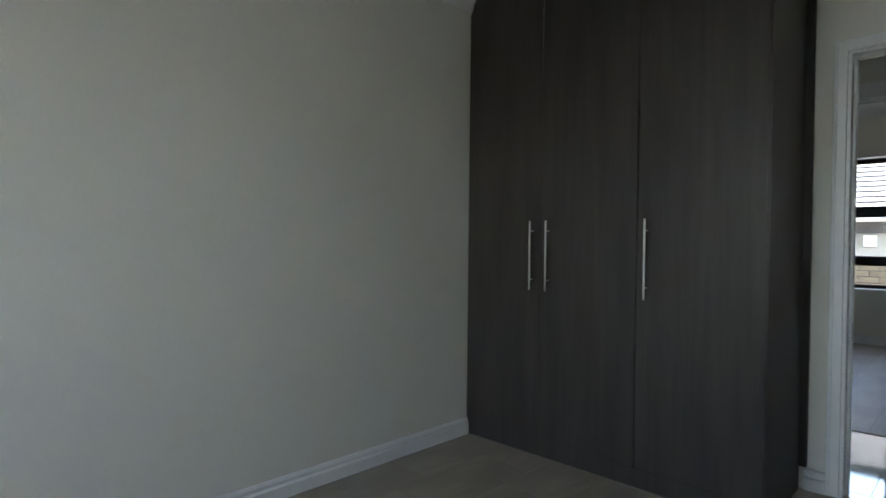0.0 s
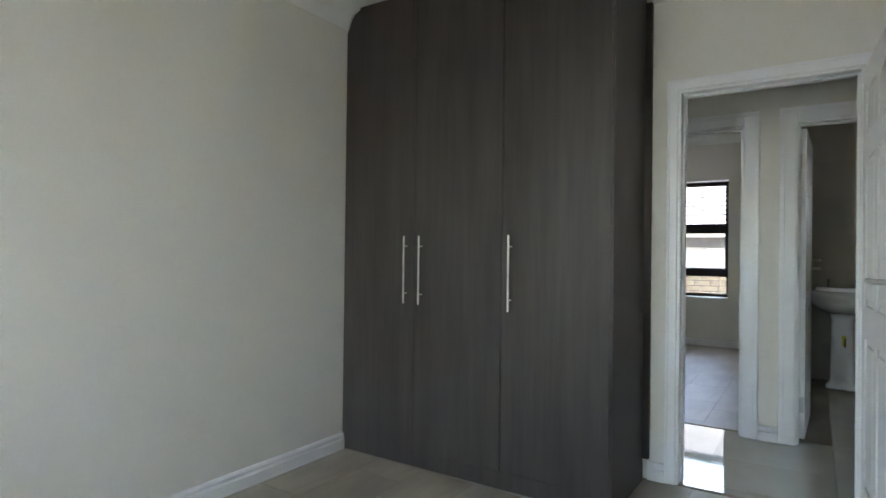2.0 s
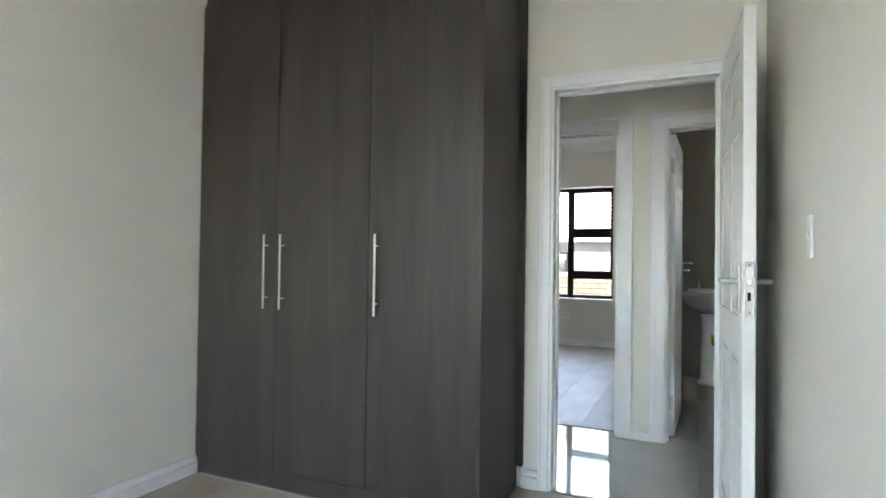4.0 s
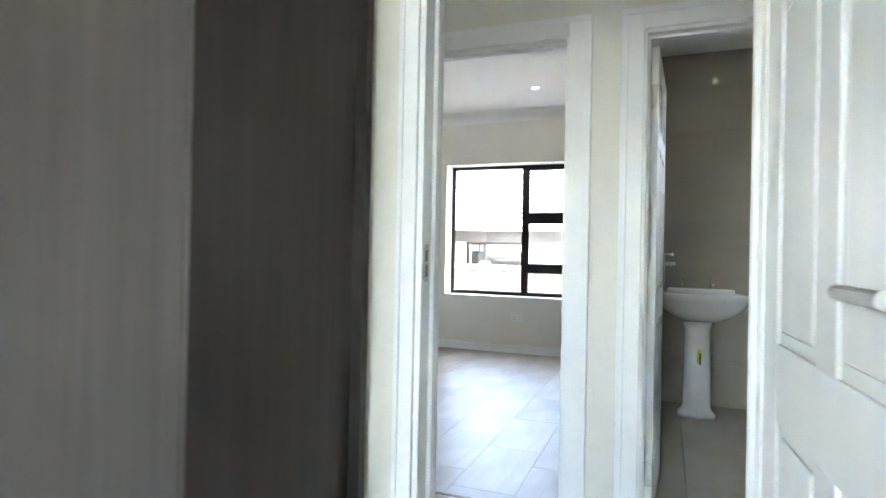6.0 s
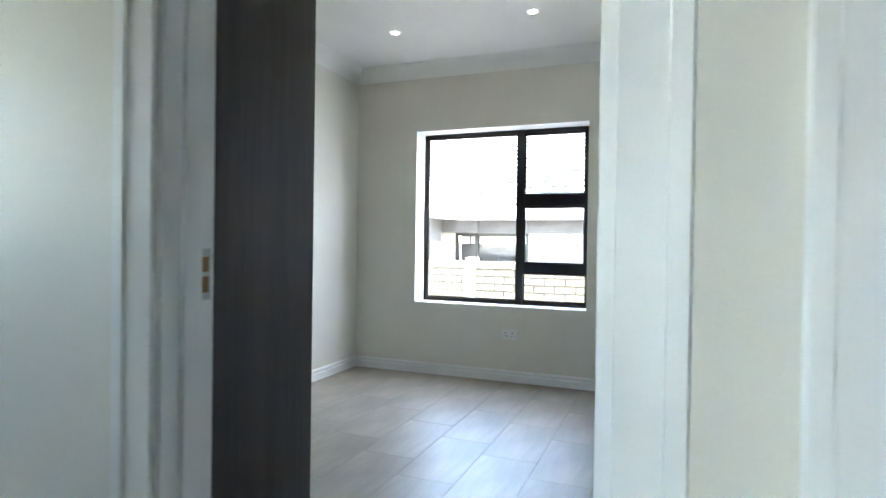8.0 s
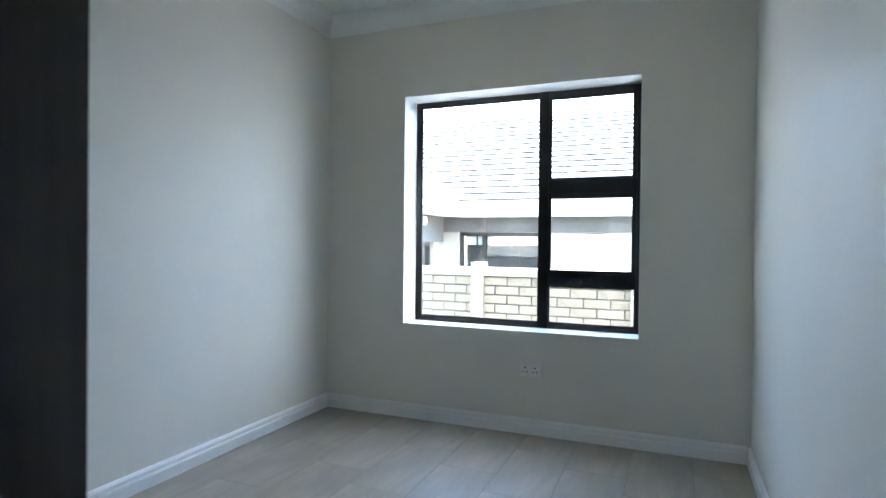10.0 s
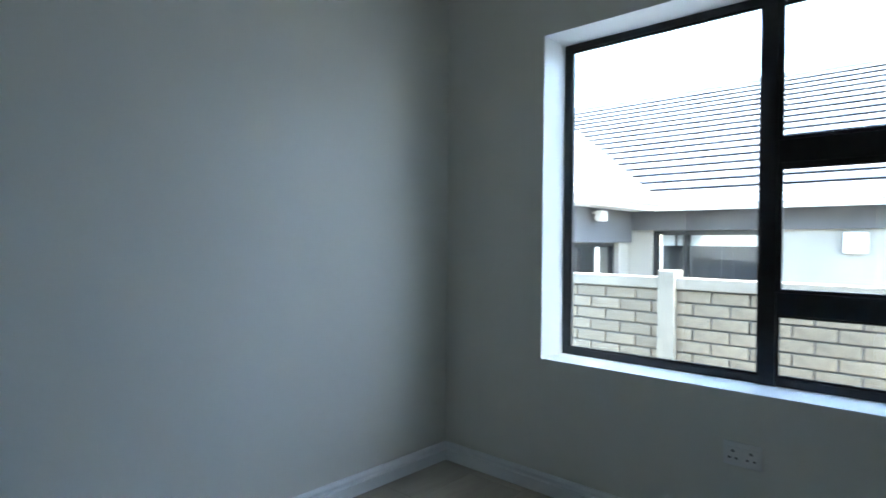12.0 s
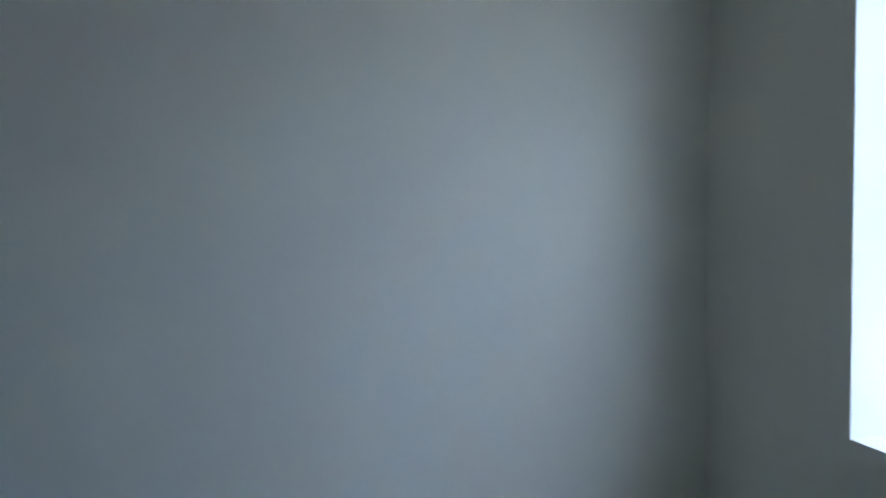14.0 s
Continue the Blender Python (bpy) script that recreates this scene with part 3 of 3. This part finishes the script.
def downlight(x, y, z, r=0.016):
    root = thing("downlight", "small round recessed downlight, switched on, in the ceiling", "downlight", pose(x, y, z), "ceiling downlights")
    bm = bmesh.new()
    rings(bm, [oval(0, 0, 0.043, 0.043, -0.0005), oval(0, 0, 0.043, 0.043, -0.004), oval(0, 0, 0.036, 0.036, -0.007), oval(0, 0, 0.027, 0.027, -0.004)], cap=True)
    part("rim", bm, PLASTIC, root)
    bm = bmesh.new()
    rod(bm, (0, 0, -0.0062), (0, 0, -0.0046), r, 20)
    part("lens", bm, SPOTGLOW, root, "glowing lamp lens")
    return root


downlight(-1.81, 8.16, C2)
downlight(-0.745, 8.12, C2)
downlight(0.856, 6.64, CB, 0.010)


# ---- bathroom ----
basin = thing("pedestal_basin", "white ceramic wash basin on a tall pedestal", "basin")
BX, BY = 0.718, 7.175
bm = bmesh.new()
rings(bm, [oval(BX, BY + 0.045, 0.10, 0.085, 0.655), oval(BX, BY + 0.035, 0.15, 0.125, 0.672), oval(BX, BY + 0.02, 0.215, 0.175, 0.705), oval(BX, BY + 0.008, 0.268, 0.215, 0.750, p=2.2),
           oval(BX, BY, 0.302, 0.235, 0.800, p=2.3), oval(BX, BY, 0.314, 0.243, 0.825, p=2.3), oval(BX, BY, 0.320, 0.245, 0.832, p=2.3), oval(BX, BY, 0.322, 0.246, 0.862, p=2.3), oval(BX, BY, 0.316, 0.240, 0.872, p=2.3),
           oval(BX, BY, 0.295, 0.222, 0.870, p=2.3), oval(BX, BY - 0.03, 0.24, 0.155, 0.850, p=2.2), oval(BX, BY - 0.03, 0.19, 0.12, 0.780), oval(BX, BY - 0.03, 0.05, 0.04, 0.745)])
part("bowl", bm, CERAMIC, basin, smooth=True)
part("tap_ledge", boxes((BX - 0.235, BX + 0.235, BY + 0.120, 7.412, 0.840, 0.897), bevel=0.016), CERAMIC, basin, smooth=True)
PX, PY = 0.690, 7.09
bm = bmesh.new()
rings(bm, [oval(PX, PY, 0.128, 0.105, 0.0, p=3.6), oval(PX, PY, 0.128, 0.105, 0.018, p=3.6), oval(PX, PY, 0.122, 0.100, 0.032, p=3.6), oval(PX, PY, 0.100, 0.085, 0.055, p=3.2), oval(PX, PY, 0.094, 0.080, 0.085, p=3.0),
           oval(PX, PY, 0.092, 0.078, 0.25, p=3.0), oval(PX, PY, 0.087, 0.075, 0.48, p=3.0), oval(PX, PY, 0.086, 0.076, 0.62, p=2.8), oval(PX, PY + 0.02, 0.10, 0.085, 0.668, p=2.6)])
part("pedestal", bm, CERAMIC, basin, smooth=True)
part("sticker", boxes((0.686, 0.716, 7.0100, 7.0115, 0.385, 0.480)), STICKER, basin, "yellow paper sticker")
part("sticker_text", boxes((0.702, 0.713, 7.0090, 7.0099, 0.375, 0.455)), PRINT, basin)
for tx in (0.588, 0.800):
    bm = bmesh.new()
    rod(bm, (tx, 7.335, 0.895), (tx, 7.335, 0.935), 0.019, 16, 0.015)
    rod(bm, (tx, 7.335, 0.920), (tx, 7.255, 0.925), 0.011, 12, 0.009)
    rod(bm, (tx, 7.258, 0.926), (tx, 7.255, 0.900), 0.009, 12)
    tap = part("tap", bm, CHROME, basin, "chrome pillar tap", smooth=False)
    bm = bmesh.new()
    rod(bm, (tx, 7.335, 0.935), (tx, 7.335, 0.950), 0.010, 12)
    rod(bm, (tx, 7.335, 0.950), (tx, 7.335, 0.972), 0.022, 8, 0.016)
    part("tap_head", bm, CHROME, tap)

wc = thing("toilet", "white ceramic close-coupled toilet against the tiled wall", "toilet")
TX = 1.612
part("cistern", boxes((TX - 0.200, TX + 0.200, 7.235, 7.412, 0.40, 0.845), bevel=0.022), CERAMIC, wc, smooth=True)
part("cistern_lid", boxes((TX - 0.212, TX + 0.212, 7.220, 7.414, 0.846, 0.885), bevel=0.014), CERAMIC, wc, smooth=True)
bm = bmesh.new()
rings(bm, [oval(TX, 7.08, 0.115, 0.22, 0.0, p=2.6), oval(TX, 7.08, 0.112, 0.21, 0.05, p=2.6), oval(TX, 7.06, 0.105, 0.20, 0.18), oval(TX, 7.00, 0.15, 0.25, 0.30), oval(TX, 6.98, 0.185, 0.275, 0.38), oval(TX, 6.98, 0.188, 0.28, 0.405)])
part("pan", bm, CERAMIC, wc, smooth=True)
bm = bmesh.new()
rings(bm, [oval(TX, 6.98, 0.192, 0.285, 0.406), oval(TX, 6.98, 0.195, 0.288, 0.418), oval(TX, 6.98, 0.190, 0.283, 0.436), oval(TX, 6.98, 0.15, 0.24, 0.442)])
part("seat", bm, PLASTIC, wc, "white closed toilet seat", smooth=True)
part("label_sticker", boxes((1.4105, 1.4118, 7.30, 7.34, 0.56, 0.61)), STICKER, wc, "small yellow paper label")

valve = thing("stop_valve", "chrome angle stop valve beside the toilet", "valve")
bm = bmesh.new()
rod(bm, (1.465, BF - 0.003, 0.222), (1.465, BF - 0.06, 0.222), 0.010, 12)
rod(bm, (1.465, BF - 0.055, 0.222), (1.475, BF - 0.055, 0.30), 0.007, 10)
part("body", bm, CHROME, valve)
bm = bmesh.new()
rod(bm, (1.465, BF - 0.060, 0.222), (1.465, BF - 0.085, 0.222), 0.017, 10)
part("knob", bm, CHROME, valve)
bm = bmesh.new()
rod(bm, (1.465, BF - 0.004, 0.222), (1.465, BF - 0.009, 0.222), 0.022, 16)
part("flange", bm, CHROME, valve)

hook = thing("robe_hook", "chrome robe hook on the tiled wall", "hook")
bm = bmesh.new()
rod(bm, (1.180, BF - 0.001, 1.178), (1.180, BF - 0.010, 1.178), 0.020, 16)
part("rose", bm, CHROME, hook)
bm = bmesh.new()
rod(bm, (1.180, BF - 0.008, 1.178), (1.180, BF - 0.045, 1.168), 0.007, 10)
rod(bm, (1.180, BF - 0.042, 1.170), (1.195, BF - 0.050, 1.133), 0.008, 10)
part("peg", bm, CHROME, hook)

rail = thing("towel_rail", "short chrome towel rail end on the bathroom wall", "towel rail")
bm = bmesh.new()
rod(bm, (0.32, BF - 0.055, 1.150), (0.527, BF - 0.055, 1.150), 0.007, 12)
part("bar", bm, CHROME, rail)
for x in (0.347, 0.517):
    bm = bmesh.new()
    rod(bm, (x, BF - 0.001, 1.150), (x, BF - 0.060, 1.150), 0.012, 12)
    part("post", bm, CHROME, rail)


# ---- outside the window: boundary wall ----
GY, GZ = 10.600, -0.15
PITCH_X, PITCH_Z, BL_, BH_ = 0.232, 0.0845, 0.221, 0.0725
POSTS = [-2.005 + 1.44 * i for i in range(-3, 5)]
bwall = thing("boundary_wall", "cream brick-faced precast boundary wall with posts and coping", "wall", kind="structure")
part("backing", boxes((POSTS[0], POSTS[-1], GY + 0.012, GY + 0.09, GZ, 0.884)), MORTAR, bwall, "recessed grey mortar")
for px in POSTS:
    part("post", boxes((px - 0.059, px + 0.059, GY - 0.032, GY + 0.12, GZ, 1.006), bevel=0.006), PRECAST, bwall, "cream precast post")
for a, b in zip(POSTS, POSTS[1:]):
    part("coping", boxes((a + 0.060, b - 0.060, GY - 0.022, GY + 0.10, 0.880, 0.958), bevel=0.006), PRECAST, bwall, "smooth cream coping rail")


# ---- neighbouring house ----
NY = 13.20
house = thing("neighbour_house", "cream plastered neighbouring house with pale tiled hip roof", "house")
NW0, NW1, NWZ0, NWZ1 = -3.185, -1.93, 0.30, 1.345
part("wall", holed(-3.52, 6.0, NY, NY + 0.25, GZ, 1.60, [(NW0, NW1, NWZ0, NWZ1)]), HOUSEWALL, house, "cream plaster wall")
part("wall", holed(-3.72, -3.47, 11.10, NY, GZ, 1.30, [(11.55, 12.95, 0.30, 1.195)], axis="y"), HOUSEWALL, house, "cream plaster wing wall")
part("wall", boxes((-9.0, -3.72, 11.10, 11.35, GZ, 1.6)), HOUSEWALL, house)
part("beam", boxes((-3.40, 6.0, NY - 0.06, NY - 0.002, 1.347, 1.58)), GREYBAND, house, "grey plaster band under the eaves")
part("beam", boxes((-3.74, -3.40, 10.95, NY - 0.06, 1.200, 1.58)), GREYBAND, house, "grey plaster beam under the eaves")
E1, EX, EZ0, EZ1 = 12.80, -2.985, 1.545, 1.690
part("fascia", boxes((EX, 6.2, E1, E1 + 0.03, EZ0, EZ1), (EX - 0.03, EX, 10.6, E1 + 0.03, EZ0, EZ1)), FASCIA, house, "white fascia board")
part("gutter", boxes((EX + 0.10, 6.2, E1 - 0.10, E1 - 0.001, EZ0 + 0.055, EZ1 - 0.005), (EX + 0.001, EX + 0.10, 10.6, E1 - 0.001, EZ0 + 0.055, EZ1 - 0.005), bevel=0.012), FASCIA, house, "white square gutter")
part("soffit", boxes((EX - 0.03, 6.2, E1 + 0.03, NY + 0.2, EZ0 + 0.02, EZ0 + 0.03), (-3.75, EX - 0.03, 10.6, NY, EZ0 + 0.022, EZ0 + 0.032)), FASCIA, house)
SL = (3.60 - EZ1) / (16.0 - E1)
N_C = 18
STEP = (16.0 - E1) / N_C
bm = bmesh.new()
for pts in (((EX, E1, EZ1), (6.2, E1, EZ1), (6.2, 16.0, 3.60), (EX - 3.2, 16.0, 3.60)), ((EX, E1, EZ1), (EX - 3.2, 16.0, 3.60), (EX - 3.2, 10.6, 3.60), (EX, 10.6, EZ1))):
    bm.faces.new([bm.verts.new((x, y, z - 0.03)) for x, y, z in pts])
bmesh.ops.solidify(bm, geom=bm.faces[:], thickness=0.02)
# dark base sheet helps paint the shadow line beneath each tile course
roof = part("roof", bm, ROOFGAP, house, "pale tiled pitched roof")


def course(i, along):
    """One row of roof tiles, its lower edge lifted over the row below; along: main slope or wing slope."""
    y0, y1 = E1 - 0.06 + i * STEP, E1 - 0.06 + (i + 1) * STEP + 0.03
    z0, z1 = EZ1 + (y0 - E1) * SL + (0.046 if along == "main" else 0.006), EZ1 + (y1 - E1) * SL + 0.004
    k0, k1 = EX - (y0 - E1) - 0.02, EX - (y1 - E1) - 0.02
    b = bmesh.new()
    if along == "main":
        top = [(k0, y0, z0), (6.2, y0, z0), (6.2, y1, z1), (k1, y1, z1)]
    else:
        top = [(k0 + 0.04, y0, z0), (k1 + 0.04, y1, z1), (k1 + 0.04, 10.6, z1), (k0 + 0.04, 10.6, z0)]
    a = [b.verts.new(p) for p in top]
    c = [b.verts.new((x, y, z - 0.014)) for x, y, z in top]
    b.faces.new(a)
    b.faces.new(c[::-1])
    for j in range(4):
        b.faces.new((a[j], c[j], c[(j + 1) % 4], a[(j + 1) % 4]))
    bmesh.ops.recalc_face_normals(b, faces=b.faces[:])
    return b


for i in range(N_C):
    for along in ("main", "wing"):
        part("tile_course", course(i, along), ROOFTILE, roof)
part("ridge", boxes((EX - 3.3, 6.2, 15.92, 16.10, 3.56, 3.66), bevel=0.03), ROOFTILE, roof)


def far_window(x0, x1, z0, z1, m, splits, blind):
    root = part("window", boxes((x0, x0 + 0.05, 0, 0.06, z0, z1), (x1 - 0.05, x1, 0, 0.06, z0, z1), (x0 + 0.05, x1 - 0.05, 0, 0.06, z1 - 0.05, z1), (x0 + 0.05, x1 - 0.05, 0, 0.06, z0, z0 + 0.05), *[(s - 0.025, s + 0.025, 0.002, 0.058, z0 + 0.05, z1 - 0.05) for s in splits]), BLACK, house, "dark aluminium window")
    root.matrix_basis = m
    edges = [x0 + 0.05, *splits, x1 - 0.05]
    for a, b in zip(edges, edges[1:]):
        g = part("pane", boxes((a + 0.026, b - 0.026, 0.028, 0.034, z0 + 0.051, z1 - 0.051)), GLASS, root)
        g.visible_shadow = False
    # no room here: a dark sheet paints the unlit interior behind the panes
    part("shade_sheet", boxes((x0 + 0.02, x1 - 0.02, 0.24, 0.26, z0, z1)), DARKSHEET, root, "dark sheet standing in for the unlit room behind the glass")
    for bx0, bx1, bz0, bz1 in blind:
        part("blind", boxes((bx0, bx1, 0.10, 0.108, bz0, bz1)), BLIND, root, "white roller blind")
    return root


fw = far_window(NW0, NW1, NWZ0, NWZ1, pose(0, NY + 0.04, 0), (-2.82,), ((-3.13, -2.97, 1.17, 1.29), (-2.94, -2.86, 1.17, 1.29), (-2.79, -1.99, 1.17, 1.29)))
sw_ = far_window(11.55, 12.95, 0.30, 1.195, pose(-3.53, 0, 0, 0, 0, 90), (12.20,), ())
bm = bmesh.new()
for k in range(9):
    z = 0.55 + 0.065 * k
    box(bm, 11.62, 12.14, 0.09, 0.10, z, z + 0.045)
part("slatted_blind", bm, BLIND, sw_, "white slatted blind")

lamp = thing("bulkhead_lamp", "square white opal bulkhead lamp on the plaster wall", "wall lamp")
part("base", boxes((-1.345, -1.145, NY - 0.03, NY - 0.001, 1.108, 1.318), bevel=0.02), FASCIA, lamp)
part("cover", boxes((-1.335, -1.155, NY - 0.085, NY - 0.030, 1.118, 1.308), bevel=0.025), LAMPGLASS, lamp, "opal white cover", smooth=False)
flood = thing("floodlight", "small grey floodlight on the grey eaves beam", "floodlight")
part("bracket", boxes((-3.399, -3.33, 12.16, 12.18, 1.50, 1.52), (-3.345, -3.33, 12.11, 12.23, 1.44, 1.52)), FASCIA, flood)
part("housing", boxes((-3.335, -3.26, 12.10, 12.24, 1.42, 1.53), bevel=0.012), FASCIA, flood)
part("lens", boxes((-3.260, -3.256, 12.115, 12.225, 1.435, 1.515)), LAMPGLASS, flood)


# ---- floors, tile by tile ----
def tiled_floor(name, x0, x1, y0, y1, tw, th, ox, phase, mat_tile, mat_grout, gap, label, skip=()):
    """A floor slab with separate tiles tw by th laid in columns along y; phase(k): where column k's joints start."""
    root = struct(name, boxes((x0, x1, y0, y1, -0.14, -0.0022)), mat_grout, label, "floor")
    cache = {}
    k0, k1 = math.floor((x0 - ox) / tw), math.ceil((x1 - ox) / tw)
    for k in range(k0, k1):
        a, b = max(x0, ox + k * tw), min(x1, ox + (k + 1) * tw)
        if b - a < 0.012:
            continue
        p = phase(k)
        j0, j1 = math.floor((y0 - p) / th), math.ceil((y1 - p) / th)
        for j in range(j0, j1):
            c, d_ = max(y0, p + j * th), min(y1, p + (j + 1) * th)
            if d_ - c < 0.012:
                continue
            w, h = round(b - a - gap, 4), round(d_ - c - gap, 4)
            if (w, h) not in cache:
                bm = bmesh.new()
                e = 0.0007
                lo = [(-w / 2, -h / 2), (w / 2, -h / 2), (w / 2, h / 2), (-w / 2, h / 2)]
                hi = [(-w / 2 + e, -h / 2 + e), (w / 2 - e, -h / 2 + e), (w / 2 - e, h / 2 - e), (-w / 2 + e, h / 2 - e)]
                rings(bm, [[(u, v, -0.0025) for u, v in lo], [(u, v, -0.0010) for u, v in lo], [(u, v, 0) for u, v in hi]])
                cache[(w, h)] = mesh_of("tile", bm, mat_tile)
            t = new("tile", cache[(w, h)])
            t.parent = root
            t.location = ((a + b) / 2, (c + d_) / 2, random.uniform(-0.0002, 0.0002))
    return root


tiled_floor("floor_bedroom_1", L1, R1, B1, F1, 0.312, 0.612, -1.275, lambda k: 2.945 + (0, 0.39, 0.2)[k % 3], FLOORTILE, GROUT, 0.0022, "greige wood-look porcelain floor tiles with thin joints")
tiled_floor("floor_bedroom_2", L2, R2, B2, F2, 0.312, 0.612, -0.795, lambda k: 6.665 + (0, 0.40, 0.18)[k % 3], FLOORTILE, GROUT, 0.0022, "greige wood-look porcelain floor tiles with thin joints")
tiled_floor("floor_passage", -3.0, 2.3, H0, H1, 0.595, 0.595, -0.012, lambda k: 4.52, HALLTILE, HALLGROUT, 0.002, "polished beige porcelain passage tiles")
tiled_floor("floor_bathroom", BL, BR, B2, BF, 0.595, 0.595, -0.012, lambda k: 5.12, HALLTILE, HALLGROUT, 0.002, "polished beige porcelain bathroom tiles")
struct("floor_doorway_1", boxes((D1[0], D1[1], F1 + 0.0225, H0, -0.14, -0.0012)), HALLTILE, "polished beige porcelain under the door", "floor")
struct("floor_doorway_2", boxes((D2[0], D2[1], H1, B2 - 0.0145, -0.14, -0.0012)), HALLTILE, "polished beige porcelain under the door", "floor")
struct("floor_doorway_3", boxes((D3[0], D3[1], H1, B2, -0.14, -0.0012)), HALLTILE, "polished beige porcelain under the door", "floor")

# wall tiles of the bathroom, left out over the window
cache = {}
for i in range(4):
    for j in range(8):
        a, b = max(BL + 0.004, 0.515 + (i - 1) * 0.6), min(BR, 0.515 + i * 0.6)
        c, d_ = j * 0.35, min(CB, (j + 1) * 0.35)
        cells = [(a, b, c, d_)]
        if b > BWX0 and a < BWX1 and d_ > BWZ0 and c < BWZ1:
            cells = [(a, min(b, BWX0), c, d_), (max(a, BWX1), b, c, d_), (max(a, BWX0), min(b, BWX1), c, min(d_, BWZ0)), (max(a, BWX0), min(b, BWX1), max(c, BWZ1), d_)]
        for p0, p1, q0, q1 in cells:
            if p1 - p0 < 0.01 or q1 - q0 < 0.01:
                continue
            w, h = round(p1 - p0 - 0.0012, 4), round(q1 - q0 - 0.0012, 4)
            if (w, h) not in cache:
                cache[(w, h)] = mesh_of("tile", boxes((-w / 2, w / 2, 0, 0.008, -h / 2, h / 2)), BATHTILE)
            t = new("tile", cache[(w, h)])
            t.parent = wall_bath
            t.location = ((p0 + p1) / 2, BF, (q0 + q1) / 2)

# bricks of the boundary wall
cache = {}
rest = bmesh.new()
for n_, (a, b) in enumerate(zip(POSTS, POSTS[1:])):
    near = 2 <= n_ <= 4
    for r in range(12):
        z0 = 0.880 - (r + 1) * PITCH_Z
        x = a + 0.060 - (0.116 if r % 2 else 0.0)
        while x < b - 0.060:
            p0, p1 = max(x, a + 0.060), min(x + BL_, b - 0.060)
            x += PITCH_X
            if p1 - p0 < 0.02:
                continue
            w = round(p1 - p0, 3)
            if near:
                if w not in cache:
                    cache[w] = [mesh_of("brick", boxes((-w / 2 + 0.001 * v, w / 2, -0.001 * v, 0.05, 0.0006 * v, BH_), bevel=0.004), BRICK) for v in range(3)]
                t = new("brick", random.choice(cache[w]))
                t.parent = bwall
                t.location = ((p0 + p1) / 2, GY + random.uniform(-0.002, 0.003), z0)
            else:
                box(rest, p0, p1, GY, GY + 0.05, z0, z0 + BH_)
tagged(part("bricks", rest, BRICK, bwall), kind="stuff")
